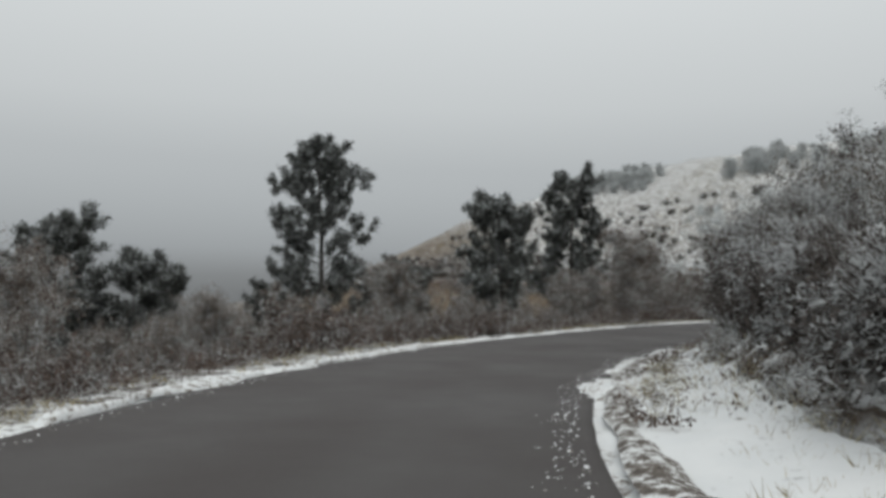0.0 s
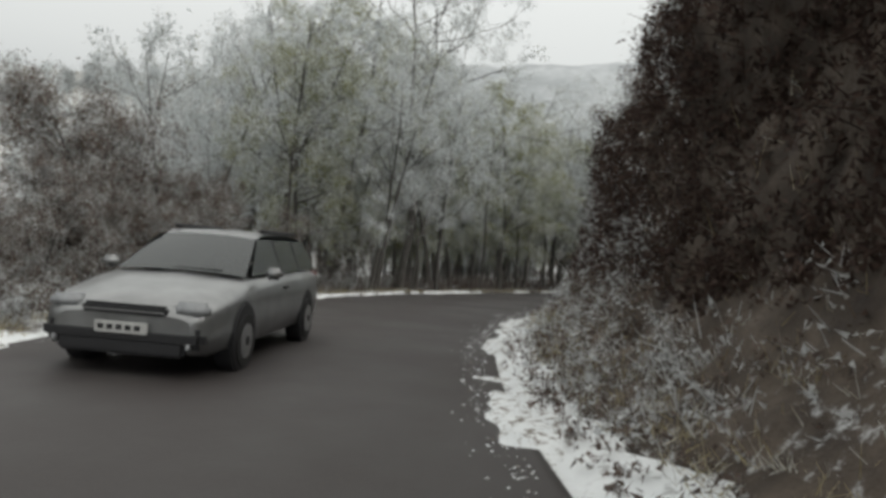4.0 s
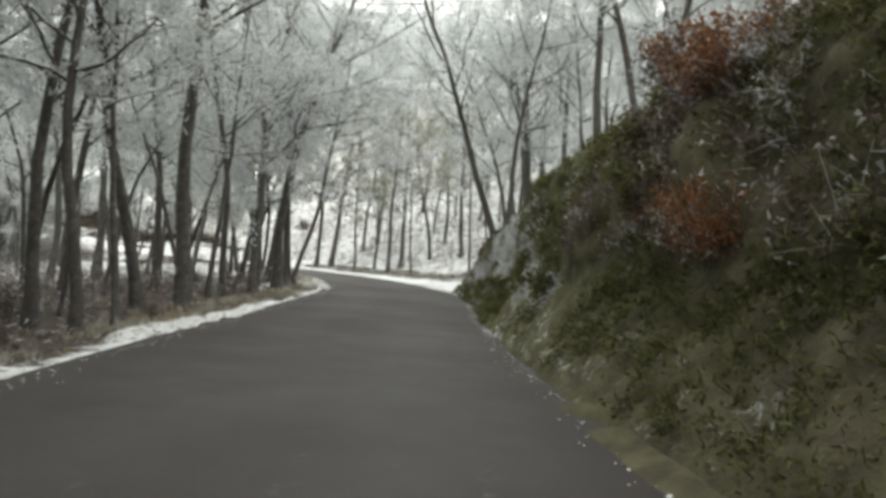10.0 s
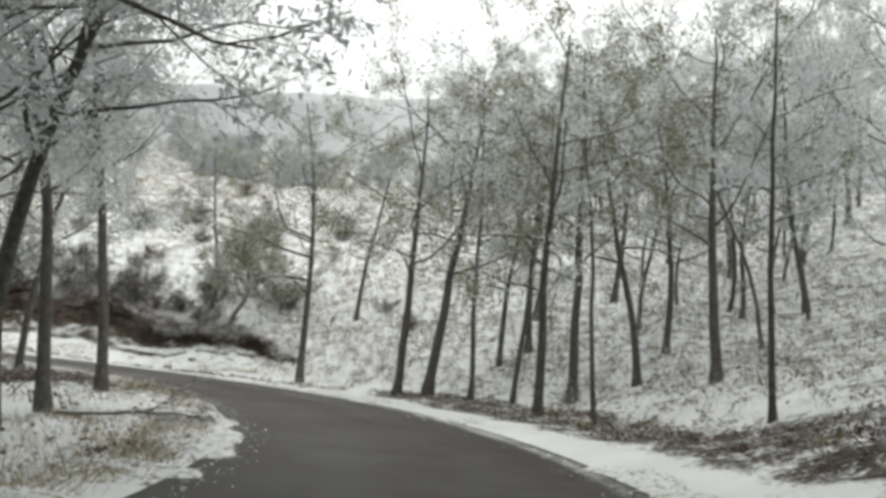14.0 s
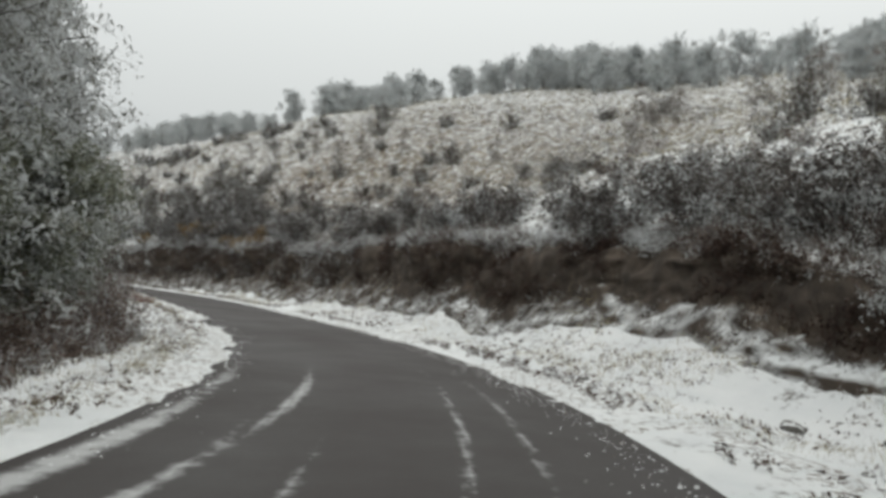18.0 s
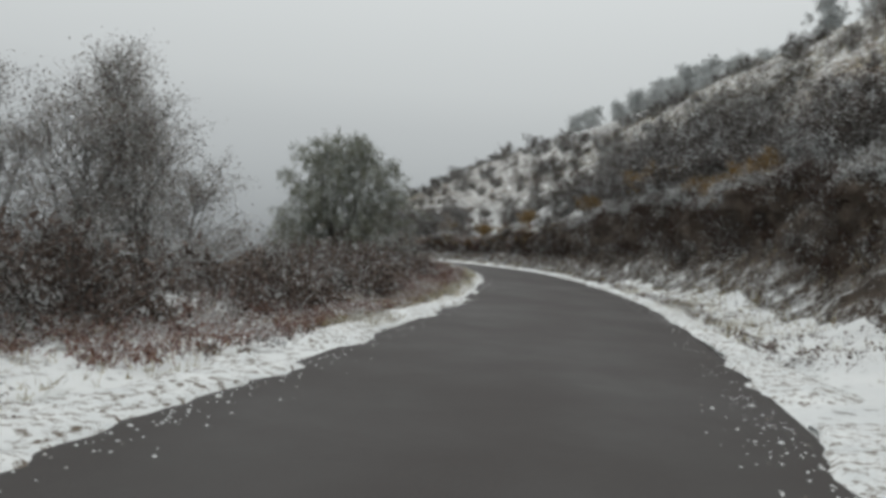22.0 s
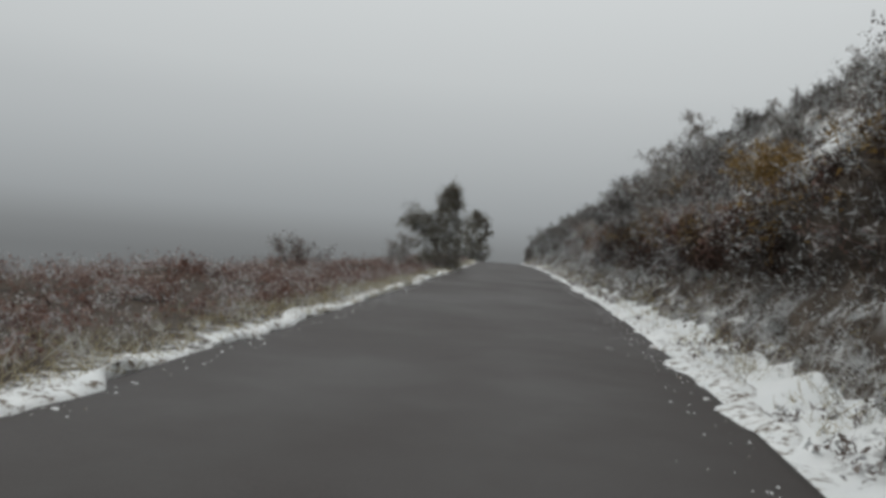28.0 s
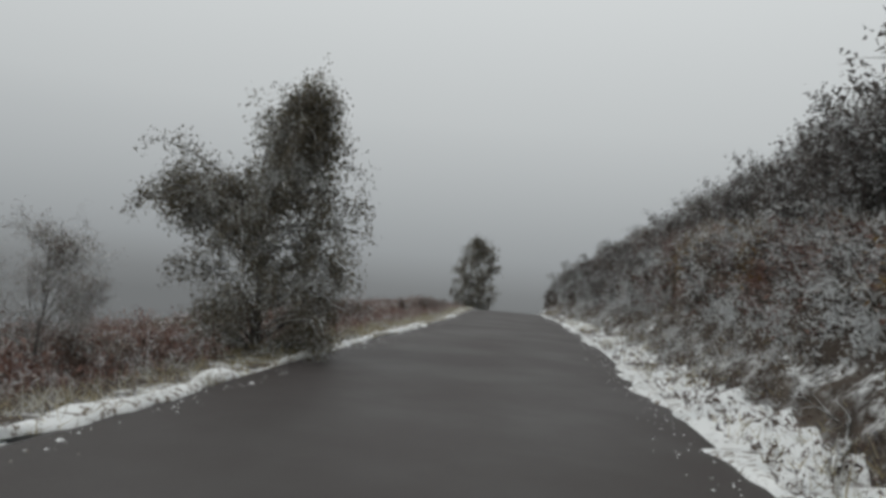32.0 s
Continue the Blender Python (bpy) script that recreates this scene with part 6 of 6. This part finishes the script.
PAINT = material("silver_car_paint", _paint)
TYRE = plain("dark_rubber", (0.02, 0.02, 0.02), 0.8)
RIM = plain("alloy_rim", (0.3, 0.3, 0.3), 0.4, 0.6)
DARK_PLASTIC = plain("black_plastic", (0.02, 0.02, 0.022), 0.6)
GLAZE = plain("dark_car_glass", (0.03, 0.036, 0.036), 0.12)
LENS = plain("clear_lamp_glass", (0.30, 0.31, 0.32), 0.15)
PLATE = plain("white_plate", (0.55, 0.55, 0.53), 0.5)
RED = plain("red_lamp_glass", (0.25, 0.02, 0.02), 0.2)


def loft(rows):
    """A skin over cross-sections, each a list of points from left to right."""
    bm = bmesh.new()
    vs = [[bm.verts.new(p) for p in r] for r in rows]
    for a, b in zip(vs, vs[1:]):
        for i in range(len(a) - 1):
            bm.faces.new((a[i], a[i + 1], b[i + 1], b[i]))
    bmesh.ops.recalc_face_normals(bm, faces=bm.faces)
    return bm


def block(x0, x1, y0, y1, z0, z1, bevel=0.02):
    bm = bmesh.new()
    bmesh.ops.create_cube(bm, size=1)
    bmesh.ops.scale(bm, vec=(x1 - x0, y1 - y0, z1 - z0), verts=bm.verts)
    bmesh.ops.translate(bm, vec=((x0 + x1) / 2, (y0 + y1) / 2, (z0 + z1) / 2), verts=bm.verts)
    bmesh.ops.bevel(bm, geom=bm.edges[:], offset=bevel, segments=2, affect="EDGES")
    return bm


def disc(x, y, z, r, w, n=28, bevel=0.02):
    bm = bmesh.new()
    bmesh.ops.create_cone(bm, cap_ends=True, segments=n, radius1=r, radius2=r, depth=w)
    bmesh.ops.bevel(bm, geom=[e for e in bm.edges if len(e.link_faces) == 2 and any(len(f.verts) > 4 for f in e.link_faces)], offset=bevel, segments=2, affect="EDGES")
    bmesh.ops.rotate(bm, matrix=Matrix.Rotation(radians(90), 3, "Y"), verts=bm.verts)
    bmesh.ops.translate(bm, vec=(x, y, z), verts=bm.verts)
    return bm


def smooth(ob):
    for p in ob.data.polygons:
        p.use_smooth = True
    return ob


def estate_car():
    car = new("estate_car")
    # lower body: stations from nose (y = 2.3) to tail (y = -2.3): half width, sill, shoulder height, bonnet or tail height
    st = [(2.32, 0.66, 0.30, 0.55, 0.62), (2.25, 0.80, 0.24, 0.60, 0.70), (1.95, 0.88, 0.20, 0.68, 0.80), (1.4, 0.90, 0.20, 0.76, 0.90), (0.95, 0.90, 0.20, 0.82, 0.97),
          (0.0, 0.90, 0.20, 0.86, 0.98), (-1.2, 0.90, 0.20, 0.88, 1.0), (-1.9, 0.88, 0.22, 0.90, 1.0), (-2.25, 0.84, 0.28, 0.88, 0.98), (-2.32, 0.74, 0.36, 0.80, 0.92)]
    rows = []
    for y, w, lo, sh, hi in st:
        half = [(w * 0.80, lo), (w * 0.97, lo + 0.08), (w, (lo + sh) / 2), (w * 0.98, sh), (w * 0.88, hi - 0.03), (w * 0.5, hi), (0, hi + 0.015)]
        rows.append([(-a, y, z) for a, z in half] + [(a, y, z) for a, z in half[-2::-1]])
    body = part("body", loft(rows), PAINT, car, "silver-grey painted body")
    smooth(body)
    nose = bmesh.new()
    nose.faces.new([nose.verts.new(p) for p in rows[0]])
    part("nose_panel", nose, PAINT, car)
    tail = bmesh.new()
    tail.faces.new([tail.verts.new(p) for p in rows[-1]])
    part("tail_panel", tail, PAINT, car)
    # cabin
    def cab(y, w, z):
        return [(-w, y, z), (-w * 0.6, y, z + 0.02), (0, y, z + 0.03), (w * 0.6, y, z + 0.02), (w, y, z)]
    smooth(part("roof", loft([cab(0.22, 0.56, 1.40), cab(0.0, 0.60, 1.45), (cab(-0.9, 0.61, 1.47)), cab(-1.8, 0.59, 1.43), cab(-2.0, 0.57, 1.38)]), PAINT, car))
    smooth(part("windscreen", loft([cab(1.05, 0.74, 0.97), cab(0.65, 0.66, 1.19), cab(0.22, 0.56, 1.40)]), GLAZE, car, "dark raked windscreen"))
    smooth(part("rear_window", loft([cab(-2.0, 0.57, 1.38), cab(-2.15, 0.64, 1.2), cab(-2.27, 0.72, 0.98)]), GLAZE, car))
    for s_ in (-1, 1):
        for y0, y1, a, b_ in ((0.93, -0.28, 0.30, -0.28), (-0.36, -1.22, -0.36, -1.22), (-1.30, -2.2, -1.30, -1.95)):
            bm = bmesh.new()
            bm.faces.new([bm.verts.new(p) for p in ((s_ * 0.775, y0, 0.985), (s_ * 0.775, y1, 0.995), (s_ * 0.605, b_, 1.40), (s_ * 0.605, a, 1.40))])
            part("side_window", bm, GLAZE, car)
        for y0, a in ((-0.32, -0.32), (-1.26, -1.26)):
            bm = bmesh.new()
            bm.faces.new([bm.verts.new(p) for p in ((s_ * 0.778, y0 + 0.05, 0.985), (s_ * 0.778, y0 - 0.05, 0.985), (s_ * 0.608, a - 0.05, 1.405), (s_ * 0.608, a + 0.05, 1.405))])
            part("pillar", bm, DARK_PLASTIC, car)
        smooth(part("roof_rail", block(s_ * 0.55 - 0.02, s_ * 0.55 + 0.02, -1.7, 0.0, 1.47, 1.53, 0.015), DARK_PLASTIC, car, "black roof rail"))
        smooth(part("mirror", block(s_ * 0.98 - 0.1, s_ * 0.98 + 0.1, 0.68, 0.82, 0.95, 1.09, 0.04), PAINT, car))
        smooth(part("headlight", block(s_ * 0.62 - 0.17, s_ * 0.62 + 0.17, 2.12, 2.29, 0.60, 0.75, 0.04), LENS, car, "clear glass headlight"))
        smooth(part("tail_light", block(s_ * 0.72 - 0.07, s_ * 0.72 + 0.07, -2.33, -2.24, 0.7, 0.96, 0.03), RED, car))
        smooth(part("fog_lamp", disc(s_ * 0.66, 2.33, 0.33, 0.05, 0.04, 14, 0.01), LENS, car))
        part("door_handle", block(s_ * 0.90 - 0.015, s_ * 0.90 + 0.015, -0.25, -0.05, 0.80, 0.83, 0.008), DARK_PLASTIC, car)
        for y in (1.42, -1.36):
            arch = part("wheel_arch", disc(s_ * 0.80, y, 0.34, 0.39, 0.215), DARK_PLASTIC, car)
            wheel = part("wheel", disc(s_ * 0.82, y, 0.315, 0.315, 0.21, 32, 0.035), TYRE, car, "black rubber tyre")
            part("rim", disc(s_ * 0.90, y, 0.315, 0.20, 0.07, 24, 0.015), RIM, wheel, "grey alloy rim")
            part("hub", disc(s_ * 0.94, y, 0.315, 0.05, 0.02, 12, 0.005), DARK_PLASTIC, wheel)
    part("grille", block(-0.42, 0.42, 2.24, 2.345, 0.57, 0.70, 0.03), DARK_PLASTIC, car, "dark radiator grille")
    part("front_bumper", block(-0.80, 0.80, 2.10, 2.36, 0.30, 0.50, 0.06), DARK_PLASTIC, car, "dark plastic front bumper")
    part("grille_bar", block(-0.40, 0.40, 2.34, 2.356, 0.628, 0.642, 0.004), RIM, car, "thin bright grille bar")
    part("lower_grille", block(-0.62, 0.62, 2.2, 2.37, 0.22, 0.38, 0.03), DARK_PLASTIC, car)
    part("number_plate", block(-0.26, 0.26, 2.355, 2.372, 0.42, 0.53, 0.004), PLATE, car, "pale plate with plain bars")
    for k in range(5):
        part("plate_bar", block(-0.19 + k * 0.09, -0.13 + k * 0.09, 2.372, 2.376, 0.45, 0.50, 0.001), DARK_PLASTIC, car)
    part("wiper", block(-0.45, 0.1, 0.98, 1.01, 1.015, 1.03, 0.004), DARK_PLASTIC, car)
    return tagged(car, "silver-grey estate car with black roof rails on wet asphalt", "car")


car = estate_car()
car.matrix_basis = pose(*on_road(56.6, 0.75, 0.015), 0, 0, 110) @ Matrix.Scale(0.87, 4)
